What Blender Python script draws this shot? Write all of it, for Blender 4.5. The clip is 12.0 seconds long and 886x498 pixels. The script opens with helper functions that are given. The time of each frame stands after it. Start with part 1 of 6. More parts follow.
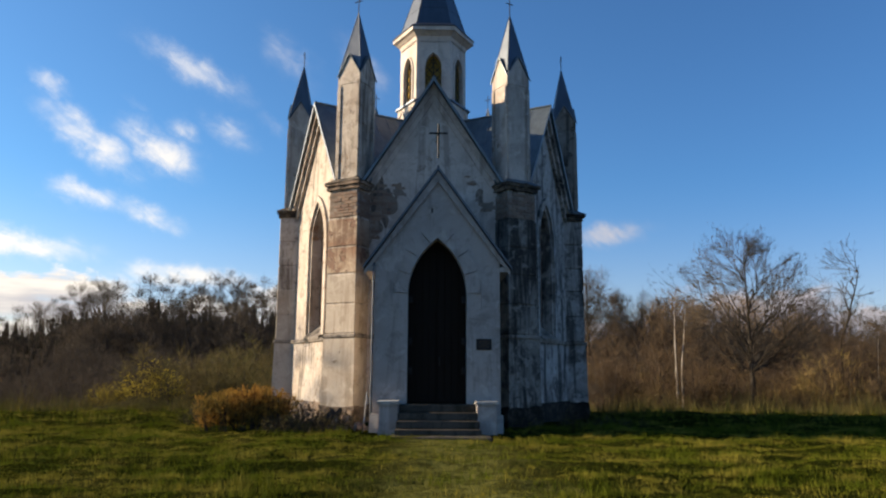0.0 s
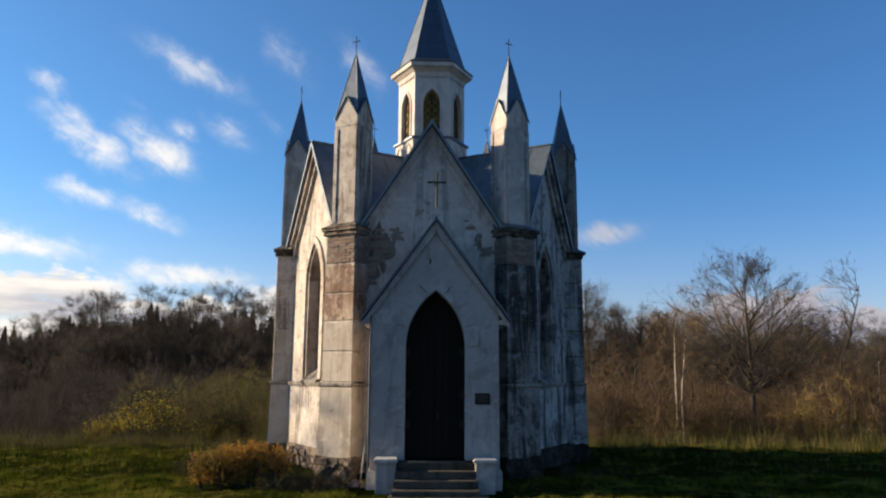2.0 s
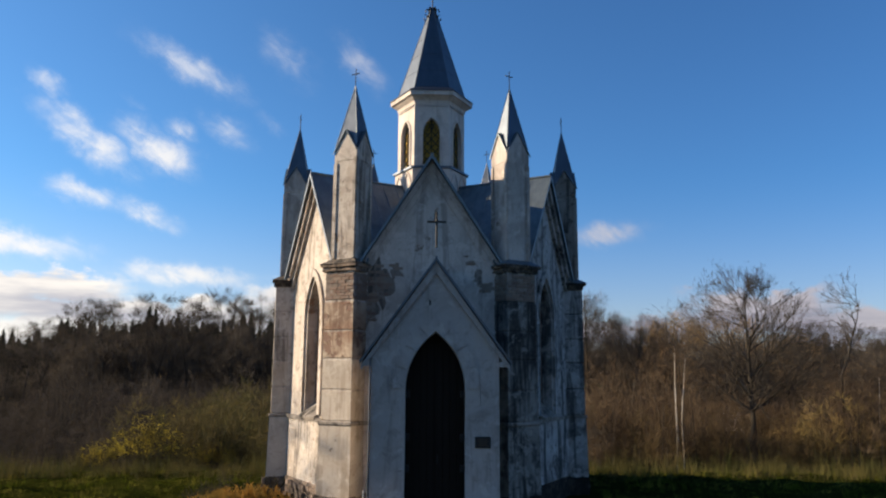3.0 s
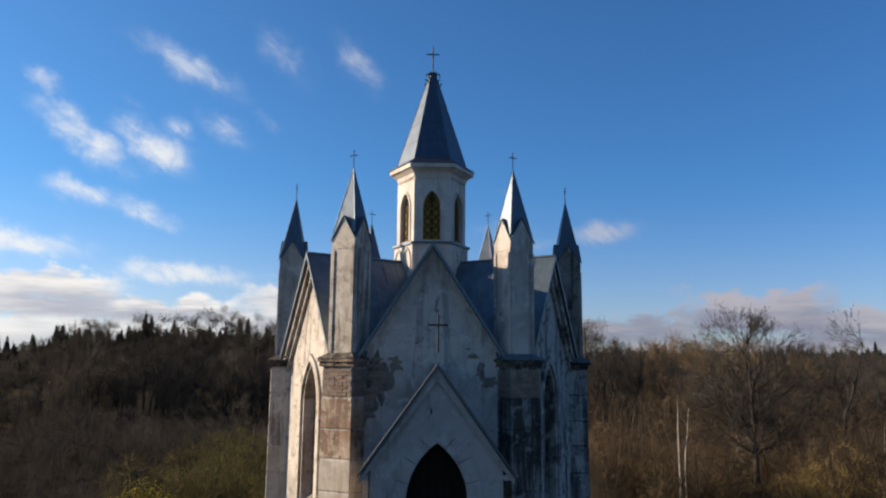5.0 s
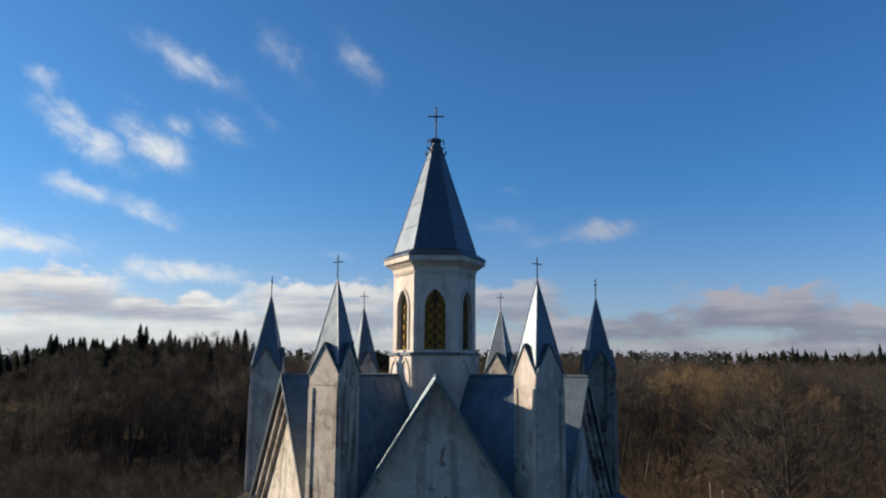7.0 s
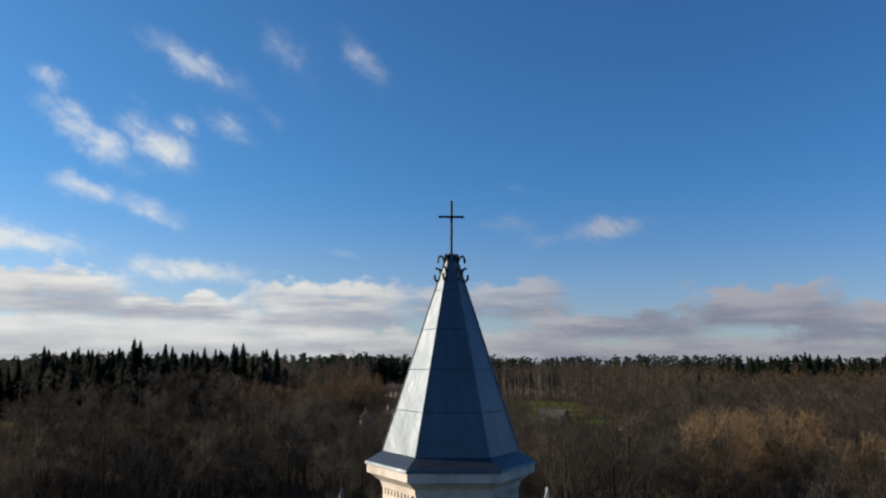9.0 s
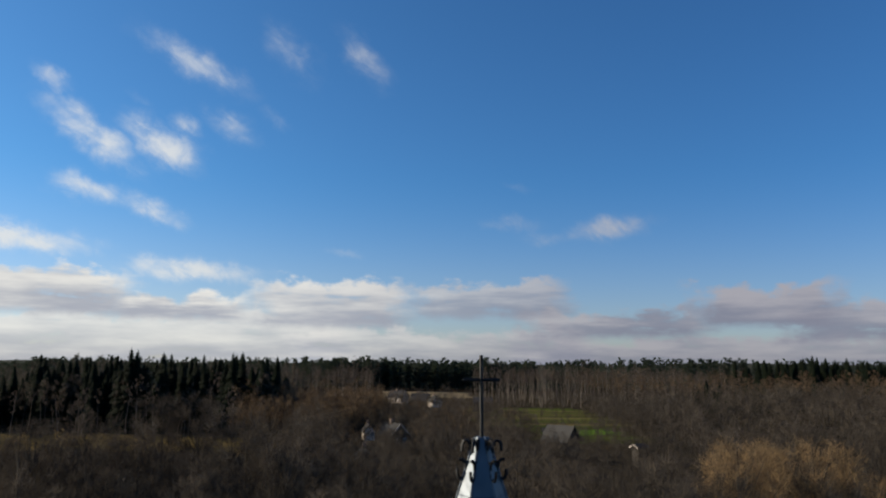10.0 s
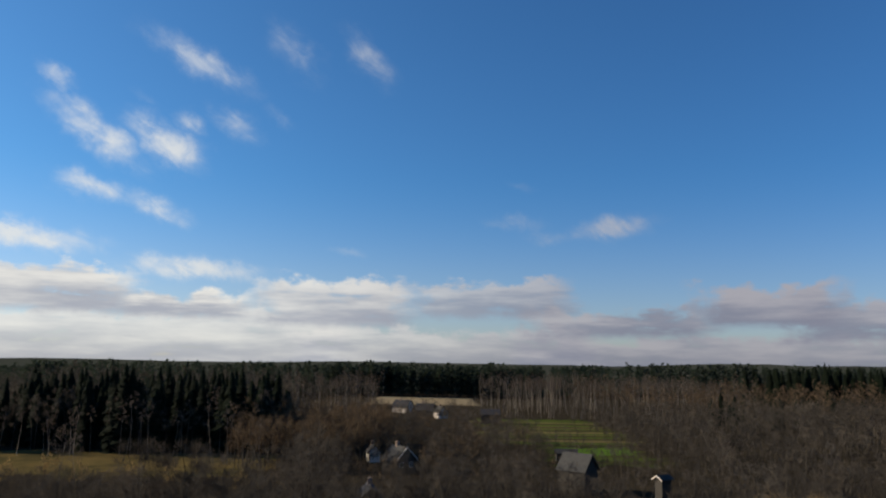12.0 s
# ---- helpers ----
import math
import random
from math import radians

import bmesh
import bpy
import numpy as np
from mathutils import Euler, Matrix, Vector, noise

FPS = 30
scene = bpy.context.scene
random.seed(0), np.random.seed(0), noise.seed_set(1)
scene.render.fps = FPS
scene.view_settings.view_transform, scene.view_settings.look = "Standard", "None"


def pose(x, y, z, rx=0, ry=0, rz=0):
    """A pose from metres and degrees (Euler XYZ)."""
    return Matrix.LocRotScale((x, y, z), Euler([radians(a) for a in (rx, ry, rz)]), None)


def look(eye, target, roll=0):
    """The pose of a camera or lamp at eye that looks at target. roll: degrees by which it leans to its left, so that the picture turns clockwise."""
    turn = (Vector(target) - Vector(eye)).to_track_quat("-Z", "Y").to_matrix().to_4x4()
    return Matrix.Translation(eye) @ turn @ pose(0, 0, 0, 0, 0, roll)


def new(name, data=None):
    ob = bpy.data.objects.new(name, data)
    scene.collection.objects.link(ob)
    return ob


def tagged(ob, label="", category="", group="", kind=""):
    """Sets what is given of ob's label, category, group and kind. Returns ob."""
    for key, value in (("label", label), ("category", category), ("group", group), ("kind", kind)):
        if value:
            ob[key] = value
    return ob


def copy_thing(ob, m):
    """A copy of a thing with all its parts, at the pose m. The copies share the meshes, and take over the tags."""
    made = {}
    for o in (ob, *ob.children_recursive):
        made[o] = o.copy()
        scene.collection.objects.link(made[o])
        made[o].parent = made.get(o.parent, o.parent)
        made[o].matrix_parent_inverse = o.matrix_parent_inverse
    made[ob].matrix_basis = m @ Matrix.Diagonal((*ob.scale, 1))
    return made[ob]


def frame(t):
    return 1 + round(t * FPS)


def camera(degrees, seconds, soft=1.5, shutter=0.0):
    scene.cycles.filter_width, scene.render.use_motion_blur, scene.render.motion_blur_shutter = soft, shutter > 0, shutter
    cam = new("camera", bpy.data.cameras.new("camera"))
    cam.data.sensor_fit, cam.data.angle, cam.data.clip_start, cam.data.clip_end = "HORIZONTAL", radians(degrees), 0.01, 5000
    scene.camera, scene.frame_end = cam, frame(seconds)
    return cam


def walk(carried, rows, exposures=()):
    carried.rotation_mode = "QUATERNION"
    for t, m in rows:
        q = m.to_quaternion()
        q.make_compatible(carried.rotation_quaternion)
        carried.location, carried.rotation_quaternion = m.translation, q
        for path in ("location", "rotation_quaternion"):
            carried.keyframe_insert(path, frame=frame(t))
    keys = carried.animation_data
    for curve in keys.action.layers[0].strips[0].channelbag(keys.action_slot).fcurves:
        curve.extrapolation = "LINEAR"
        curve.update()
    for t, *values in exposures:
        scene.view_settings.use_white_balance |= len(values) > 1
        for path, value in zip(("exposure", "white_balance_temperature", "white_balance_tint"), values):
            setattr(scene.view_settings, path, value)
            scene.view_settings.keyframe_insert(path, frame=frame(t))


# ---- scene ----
cam = camera(62.3, 12.0, soft=2.2)
# seconds, x, y, z, yaw, pitch, roll: a drone climbs before the chapel, then slides forward over its spire
PATH = [
    (0, -0.144, -23.727, 1.340, -1.255, 9.724, 0.346),
    (0.5, -0.126, -23.689, 1.609, -1.267, 9.714, 0.343),
    (1, -0.117, -23.681, 1.906, -1.282, 9.705, 0.342),
    (1.5, -0.121, -23.683, 2.241, -1.302, 9.698, 0.344),
    (2, -0.131, -23.702, 2.614, -1.329, 9.693, 0.351),
    (2.5, -0.145, -23.727, 3.070, -1.366, 9.689, 0.363),
    (3, -0.164, -23.723, 3.605, -1.413, 9.681, 0.380),
    (3.5, -0.192, -23.738, 4.199, -1.471, 9.664, 0.399),
    (4, -0.226, -23.735, 4.834, -1.534, 9.640, 0.417),
    (4.5, -0.258, -23.650, 5.494, -1.594, 9.608, 0.431),
    (5, -0.284, -23.421, 6.161, -1.644, 9.571, 0.438),
    (5.5, -0.299, -22.948, 6.880, -1.677, 9.528, 0.434),
    (6, -0.312, -22.114, 7.794, -1.690, 9.480, 0.416),
    (6.5, -0.330, -21.145, 8.643, -1.677, 9.433, 0.381),
    (7, -0.345, -19.835, 9.720, -1.630, 9.395, 0.335),
    (7.5, -0.349, -18.398, 10.707, -1.555, 9.364, 0.292),
    (8, -0.351, -16.666, 11.667, -1.463, 9.331, 0.259),
    (8.5, -0.369, -14.647, 12.858, -1.364, 9.291, 0.239),
    (9, -0.418, -12.467, 14.199, -1.260, 9.248, 0.234),
    (9.5, -0.514, -10.282, 15.599, -1.159, 9.207, 0.245),
    (10, -0.620, -8.760, 16.930, -1.048, 9.218, 0.271),
    (10.5, -0.760, -7.060, 18.160, -0.985, 9.162, 0.313),
    (11, -1.060, -5.360, 19.160, -0.881, 9.150, 0.373),
    (11.5, -1.380, -3.500, 20.130, -0.834, 9.130, 0.445),
    (12, -1.700, -1.520, 21.100, -0.771, 9.139, 0.522),
]
rows = []
for t, x, y, z, yaw, pitch, roll in PATH:
    a, b = radians(yaw), radians(pitch)
    ahead = Vector((-math.sin(a) * math.cos(b), math.cos(a) * math.cos(b), math.sin(b)))
    rows.append((t, look((x, y, z), Vector((x, y, z)) + 10 * ahead, roll)))
walk(cam, rows, exposures=[(0, 1.12, 7450, 10), (1.5, 1.08, 7300, 10), (2.5, 1.02, 7100, 10), (5.5, 0.80, 6600, 8), (7.5, 0.66, 6500, 6), (9.5, 0.60, 6600, 6), (12, 0.60, 6650, 6)])

# ---------------------------------------------------------------- light
SUN_AZ, SUN_EL = 171.0, 20.0          # degrees from +x towards +y; a low late-autumn sun
sun_way = Vector((math.cos(radians(SUN_AZ)) * math.cos(radians(SUN_EL)),
                  math.sin(radians(SUN_AZ)) * math.cos(radians(SUN_EL)), math.sin(radians(SUN_EL))))
sun = new("sun", bpy.data.lights.new("sun", "SUN"))
sun.data.energy, sun.data.angle, sun.data.color = 5.0, radians(0.6), (1.0, 0.86, 0.68)
sun.matrix_world = look(sun_way * 200, (0, 0, 0))


class Nodes:
    """A small builder for node trees."""

    def __init__(self, tree):
        self.tree = tree
        tree.nodes.clear()

    def add(self, kind, inputs=None, operation=None, use_clamp=False, smooth=False, colour=False):
        n = self.tree.nodes.new(kind)
        if operation:
            n.operation = operation
        if use_clamp:
            n.use_clamp = True
        if smooth:
            n.interpolation_type = "SMOOTHSTEP"
        if colour:
            n.data_type = "RGBA"
        for k, v in (inputs or {}).items():
            self.put(n, k, v)
        return n

    def put(self, n, k, v):
        sock = n.inputs[k]
        if isinstance(v, bpy.types.NodeSocket):
            self.tree.links.new(v, sock)
        else:
            sock.default_value = v

    def math(self, op, a, b=0.0, c=0.0, clamp=False):
        return self.add("ShaderNodeMath", {0: a, 1: b, 2: c}, operation=op, use_clamp=clamp).outputs[0]

    def vec(self, op, a, b=(0, 0, 0)):
        return self.add("ShaderNodeVectorMath", {0: a, 1: b}, operation=op).outputs[0]

    def noise(self, at, scale, detail=4.0, rough=0.55, distort=0.0):
        return self.add("ShaderNodeTexNoise", {"Vector": at, "Scale": scale, "Detail": detail, "Roughness": rough, "Distortion": distort}).outputs[0]

    def ramp(self, x, a, b, lo=0.0, hi=1.0):
        return self.add("ShaderNodeMapRange", {0: x, 1: a, 2: b, 3: lo, 4: hi}, smooth=True).outputs[0]

    def mix(self, f, a, b):
        n = self.add("ShaderNodeMix", colour=True)
        for sock, v in ((n.inputs[0], f), (n.inputs[6], a), (n.inputs[7], b)):
            if isinstance(v, bpy.types.NodeSocket):
                self.tree.links.new(v, sock)
            else:
                sock.default_value = v if not isinstance(v, tuple) or len(v) == 4 else (*v, 1)
        return n.outputs[2]


world = bpy.data.worlds.new("sky")
scene.world = world
world.use_nodes = True
W = Nodes(world.node_tree)
sky = W.add("ShaderNodeTexSky")
sky.sky_type, sky.sun_disc = "NISHITA", False
sky.sun_elevation, sky.sun_rotation = radians(SUN_EL), radians(90 - SUN_AZ)
sky.altitude, sky.air_density, sky.dust_density, sky.ozone_density = 150.0, 1.0, 0.6, 2.0
way = W.add("ShaderNodeTexCoord").outputs["Generated"]
sep = W.add("ShaderNodeSeparateXYZ", {0: way})
deg = 180 / math.pi
az = W.math("MULTIPLY", W.math("ARCTAN2", sep.outputs[0], sep.outputs[1]), deg)
el = W.math("MULTIPLY", W.math("ARCSINE", sep.outputs[2]), deg)
flat = W.add("ShaderNodeCombineXYZ", {0: az, 1: el, 2: 0.0}).outputs[0]
warp = W.math("MULTIPLY", W.math("SUBTRACT", W.noise(flat, 0.33, 6, 0.6), 0.5), 2.6)
warp_b = W.math("MULTIPLY", W.math("SUBTRACT", W.noise(W.vec("ADD", flat, (31, 7, 3)), 0.45, 5, 0.6), 0.5), 2.2)
azw, elw = W.math("ADD", az, warp), W.math("ADD", el, warp_b)
# single fair-weather clouds: azimuth, height, half length, half depth in degrees, lean in degrees, body
CLOUDS = [
    (-18.4, 22.1, 4.2, 1.0, -22, 0.50), (-25.5, 16.3, 3.4, 1.1, -32, 0.74), (-20.7, 16.0, 2.7, 1.3, -24, 0.78), (-19.2, 17.7, 1.3, 0.8, -25, 0.5),
    (-15.8, 18.0, 1.9, 1.0, -25, 0.42), (-12.5, 18.9, 1.6, 0.6, -25, 0.22), (-11.2, 23.6, 2.6, 1.4, -40, 0.36),
    (-5.5, 23.6, 2.6, 1.2, -45, 0.40), (-28.1, 19.5, 1.5, 0.8, -38, 0.55), (-25.6, 12.5, 2.3, 0.8, -10, 0.66),
    (-21.1, 11.4, 2.1, 0.8, -15, 0.66), (-29.6, 8.6, 4.2, 0.8, -4, 0.95), (-18.0, 7.0, 4.2, 0.75, 0, 0.90),
    (14.0, 10.6, 2.7, 0.9, 6, 0.60), (6.6, 11.0, 2.4, 0.7, -8, 0.34), (9.3, 10.0, 2.4, 0.6, 0, 0.34),
    (-6.5, 8.9, 1.8, 0.5, 0, 0.26), (7.0, 13.9, 1.6, 0.5, -12, 0.18), (-22.5, 19.2, 1.6, 0.5, -25, 0.16),
]
field = None
for a0, e0, lx, ly, lean, body in CLOUDS:
    c, s = math.cos(radians(lean)), math.sin(radians(lean))
    dx, dy = W.math("SUBTRACT", azw, a0), W.math("SUBTRACT", elw, e0)
    u = W.math("MULTIPLY_ADD", dx, c / lx, W.math("MULTIPLY", dy, s / lx))
    v = W.math("MULTIPLY_ADD", dx, -s / ly, W.math("MULTIPLY", dy, c / ly))
    r2 = W.math("MULTIPLY_ADD", u, u, W.math("MULTIPLY", v, v))
    one = W.math("MULTIPLY", W.math("EXPONENT", W.math("MULTIPLY", r2, -0.9)), body)
    field = one if field is None else W.math("MAXIMUM", field, one)
along = W.math("MULTIPLY_ADD", az, 0.62, W.math("MULTIPLY", el, -0.33))
across = W.math("MULTIPLY_ADD", az, 0.60, W.math("MULTIPLY", el, 1.12))
wisp = W.noise(W.add("ShaderNodeCombineXYZ", {0: along, 1: across, 2: 0.0}).outputs[0], 0.62, 7, 0.58, 0.4)
single = W.ramp(W.math("MULTIPLY", field, W.math("MULTIPLY_ADD", wisp, 2.4, -0.28)), 0.04, 1.02)
# the low banks along the horizon, furthest first: from and to azimuth, base and top in degrees, body
BANKS = [
    (5, 48, -0.6, 2.5, 0.85), (-46, -5, -0.5, 4.2, 0.85), (-12, 14, -0.4, 3.2, 0.80), (25, 44, 1.7, 4.6, 0.90),
    (6, 22, 2.1, 4.7, 0.90), (19, 31, 2.8, 6.3, 0.95), (-2.5, 12, 3.6, 6.9, 0.80), (-14.5, -0.5, 2.8, 6.7, 0.95), (-25, -12.5, 3.2, 5.5, 1.0), (-48, -21, 3.4, 7.1, 1.0),
]
puff = W.noise(W.vec("MULTIPLY", flat, (0.55, 0.9, 1.0)), 0.9, 6, 0.58)
swell = W.noise(W.vec("MULTIPLY", flat, (0.18, 0.05, 1.0)), 1.0, 3, 0.5)
streak = W.noise(W.vec("MULTIPLY", flat, (0.14, 0.85, 1.0)), 1.0, 6, 0.55)
ragged = W.math("MULTIPLY", W.math("SUBTRACT", puff, 0.5), 3.2)
azr = W.math("MULTIPLY_ADD", ragged, 1.6, az)
lit = W.mix(W.ramp(az, 18.0, -16.0), (3.9, 3.75, 4.3), (8.2, 8.0, 7.9))
dim = W.mix(W.ramp(az, 18.0, -16.0), (2.2, 2.3, 3.1), (4.1, 4.3, 5.1))
tone = W.add("ShaderNodeMix", colour=True)
tone.blend_type = "MULTIPLY"
tone.inputs[0].default_value = 1.0
W.tree.links.new(sky.outputs[0], tone.inputs[6])
sunward = W.mix(W.ramp(az, 34.0, -34.0), (0.90, 0.91, 0.94), (1.14, 1.08, 1.03))
W.tree.links.new(W.vec("MULTIPLY", sunward, W.mix(W.ramp(el, 1.5, 15.5), (0.88, 0.97, 1.33), (0.425, 0.895, 1.40))), tone.inputs[7])
air = tone.outputs[2]
for a0, a1, base, top, body in BANKS:
    crest = W.math("ADD", W.math("MULTIPLY_ADD", swell, 2.8, top - 1.4), W.math("MULTIPLY", ragged, 1.0))
    span = W.math("MULTIPLY", W.ramp(azr, a0, a0 + 3.0), W.ramp(azr, a1, a1 - 3.0))
    tall = W.math("MULTIPLY", W.ramp(W.math("SUBTRACT", crest, el), 0.0, 0.8), W.ramp(W.math("MULTIPLY_ADD", ragged, 0.30, el), base - 0.2, base + 0.7))
    cover = W.math("MULTIPLY", W.math("MULTIPLY", span, tall), W.ramp(W.math("MULTIPLY_ADD", puff, 0.35, streak), 0.36, 0.62))
    up = W.ramp(W.math("ADD", el, W.math("MULTIPLY", W.math("SUBTRACT", streak, 0.5), 7.0)), base + 0.3, top)
    air = W.mix(W.math("MULTIPLY", cover, body), air, W.mix(up, dim, lit))
white = W.mix(W.ramp(az, 20.0, -25.0), (4.6, 4.6, 5.2), (8.0, 8.0, 8.1))
air = W.mix(W.math("MULTIPLY", single, 0.86), air, white)
back = W.add("ShaderNodeBackground", {"Color": air, "Strength": 0.065})
W.add("ShaderNodeOutputWorld", {"Surface": back.outputs[0]})

# ---------------------------------------------------------------- materials


def material(name, build, rough=0.8, metal=0.0, spec=0.3):
    """build(N, at) returns the base colour and, if wanted, a height for the relief and its depth."""
    m = bpy.data.materials.new(name)
    m.use_nodes = True
    N = Nodes(m.node_tree)
    at = N.add("ShaderNodeTexCoord").outputs["Object"]
    got = build(N, at)
    colour, height, depth = got if isinstance(got, tuple) and not isinstance(got[0], float) else (got, None, 0)
    b = N.add("ShaderNodeBsdfPrincipled", {"Roughness": rough, "Metallic": metal, "Specular IOR Level": spec})
    N.put(b, "Base Color", colour if isinstance(colour, bpy.types.NodeSocket) else (*colour, 1))
    if height is not None:
        N.put(b, "Normal", N.add("ShaderNodeBump", {"Height": height, "Distance": depth, "Strength": 0.9}).outputs[0])
    N.add("ShaderNodeOutputMaterial", {"Surface": b.outputs[0]})
    return m


def world_at(N):
    return N.add("ShaderNodeNewGeometry").outputs["Position"]


def plaster_nodes(clean, stain, dirt, amount, lost=0.64, bare=(0.27, 0.19, 0.14), dark_spread=0.0):
    """Old lime render: cloudy stains, rain streaks, fine grain, and flaked spots that bare what lies below."""
    def build(N, at):
        p = world_at(N)
        big = N.noise(p, 0.7, 7, 0.65, 0.8)
        streak = N.noise(N.vec("MULTIPLY", p, (3.4, 3.4, 0.30)), 1.0, 6, 0.62, 0.3)
        blot = N.noise(N.vec("ADD", p, (17, 3, 11)), 1.6, 7, 0.68, 0.5)
        fine = N.noise(p, 11.0, 6, 0.68)
        c = N.mix(N.ramp(big, 0.40, 0.66), clean, stain)
        c = N.mix(N.math("MULTIPLY", N.ramp(streak, 0.50 - dark_spread, 0.64 - dark_spread), amount), c, dirt)
        c = N.mix(N.math("MULTIPLY", N.ramp(blot, 0.54 - dark_spread, 0.68 - dark_spread), amount * 0.8), c, dirt)
        mott = N.noise(N.vec("ADD", p, (3, 21, 6)), 4.2, 8, 0.70, 0.6)
        c = N.mix(N.math("MULTIPLY", N.ramp(mott, 0.53, 0.64), amount * 0.75), c, dirt)
        pale = N.noise(N.vec("ADD", p, (13, 8, 31)), 2.3, 7, 0.66, 0.7)
        c = N.mix(N.math("MULTIPLY", N.ramp(pale, 0.55, 0.63), 0.55), c, tuple(min(0.75, v * 1.22) for v in clean))
        c = N.mix(N.math("MULTIPLY", N.ramp(fine, 0.48, 0.72), 0.4), c, stain)
        patch = N.ramp(N.noise(N.vec("ADD", p, (9, 4, 2)), 1.5, 8, 0.66), lost, lost + 0.02)
        c = N.mix(N.math("MULTIPLY", patch, 0.85), c, N.mix(fine, bare, (0.16, 0.12, 0.10)))
        return c, N.math("MULTIPLY_ADD", fine, 0.5, N.math("MULTIPLY_ADD", patch, -1.2, N.math("MULTIPLY", blot, 0.5))), 0.022
    return build


PLASTER = material("lime_plaster", plaster_nodes((0.465, 0.405, 0.348), (0.33, 0.272, 0.222), (0.092, 0.072, 0.058), 0.74, 0.625, (0.33, 0.185, 0.10)), 0.92, 0, 0.15)
# less stained than the wall plaster; lower courses of two left piers
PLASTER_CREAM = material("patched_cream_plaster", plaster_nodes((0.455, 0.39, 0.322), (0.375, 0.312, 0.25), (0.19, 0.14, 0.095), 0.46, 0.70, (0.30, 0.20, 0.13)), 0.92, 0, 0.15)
PLASTER_GABLE = material("dirty_gable_plaster", plaster_nodes((0.51, 0.435, 0.38), (0.37, 0.308, 0.263), (0.15, 0.123, 0.104), 0.50, 0.63), 0.93, 0, 0.12)
PLASTER_RUST = material("rust_stained_plaster", plaster_nodes((0.44, 0.35, 0.26), (0.29, 0.18, 0.12), (0.15, 0.09, 0.065), 0.8, 0.53, (0.26, 0.13, 0.085)), 0.93, 0, 0.12)
PLASTER_PORCH = material("porch_plaster", plaster_nodes((0.375, 0.33, 0.302), (0.305, 0.266, 0.243), (0.14, 0.12, 0.108), 0.46, 0.72), 0.93, 0, 0.12)
PLASTER_WHITE = material("white_plaster", plaster_nodes((0.56, 0.485, 0.425), (0.47, 0.40, 0.348), (0.26, 0.215, 0.185), 0.36, 0.76), 0.9, 0, 0.15)
# toned down, like the next one, for the chapel's shaded right side
PLASTER_GREY = material("grey_plaster", plaster_nodes((0.26, 0.225, 0.192), (0.16, 0.137, 0.115), (0.042, 0.037, 0.032), 0.9, 0.66), 0.94, 0, 0.1)
# real black stains, on plaster coloured darker for the shaded right side
PLASTER_STAIN_SHADE = material("blackened_plaster", plaster_nodes((0.27, 0.243, 0.212), (0.115, 0.103, 0.09), (0.030, 0.027, 0.025), 0.92, 0.72, (0.1, 0.08, 0.07), 0.07), 0.94, 0, 0.1)


def metal_nodes(a, b):
    def build(N, at):
        p = world_at(N)
        n = N.noise(p, 2.2, 5, 0.6)
        s = N.noise(N.vec("MULTIPLY", p, (6, 6, 0.5)), 1.0, 4, 0.6)
        return N.mix(N.ramp(N.math("MULTIPLY_ADD", s, 0.5, N.math("MULTIPLY", n, 0.5)), 0.35, 0.65), a, b), n, 0.02
    return build


TIN = material("zinc_sheet", metal_nodes((0.112, 0.124, 0.141), (0.086, 0.097, 0.112)), 0.47, 1.0, 0.4)
ROOF = material("roof_sheet", metal_nodes((0.145, 0.175, 0.190), (0.092, 0.115, 0.130)), 0.45, 0.55, 0.4)
IRON = material("black_iron", lambda N, at: (0.025, 0.024, 0.024), 0.6, 0.6)


def rubble_nodes(N, at):
    p = world_at(N)
    v = N.noise(p, 3.0, 6, 0.65)
    w = N.noise(N.vec("ADD", p, (5, 1, 8)), 11, 5, 0.6)
    c = N.mix(N.ramp(v, 0.38, 0.62), (0.075, 0.055, 0.042), (0.24, 0.175, 0.13))
    return N.mix(N.ramp(w, 0.5, 0.7), c, (0.05, 0.042, 0.035)), w, 0.04


RUBBLE = material("weathered_rubble", rubble_nodes, 0.95)


def sooty_nodes(N, at):
    p = world_at(N)
    v, w = N.noise(p, 4.0, 7, 0.68), N.noise(N.vec("ADD", p, (2, 9, 4)), 13, 5, 0.6)
    c = N.mix(N.ramp(v, 0.42, 0.60), (0.035, 0.028, 0.022), (0.15, 0.118, 0.088))
    return N.mix(N.ramp(w, 0.5, 0.7), c, (0.022, 0.019, 0.016)), w, 0.04


SOOTY = material("blackened_cornice", sooty_nodes, 0.95)


# near-black stone, used for the right-hand plinths only
def dark_stone_nodes(N, at):
    p = world_at(N)
    v, w = N.noise(p, 3.0, 7, 0.68), N.noise(N.vec("ADD", p, (5, 2, 8)), 11, 5, 0.6)
    c = N.mix(N.ramp(v, 0.45, 0.66), (0.020, 0.019, 0.017), (0.060, 0.050, 0.040))
    return N.mix(N.ramp(w, 0.52, 0.7), c, (0.014, 0.015, 0.012)), w, 0.04


DARK_STONE = material("damp_blackened_stone", dark_stone_nodes, 0.95, 0, 0.1)


def brick_nodes(N, at):
    rnd = N.add("ShaderNodeObjectInfo").outputs["Random"]
    p = world_at(N)
    c = N.mix(rnd, (0.16, 0.098, 0.072), (0.24, 0.165, 0.122))
    n = N.noise(p, 14, 5, 0.6)
    return N.mix(N.ramp(n, 0.45, 0.7), c, (0.20, 0.17, 0.14)), n, 0.008


BRICK = material("old_brick", brick_nodes, 0.92)
MORTAR = material("mortar", plaster_nodes((0.25, 0.20, 0.165), (0.17, 0.132, 0.106), (0.060, 0.048, 0.040), 0.8), 0.95)


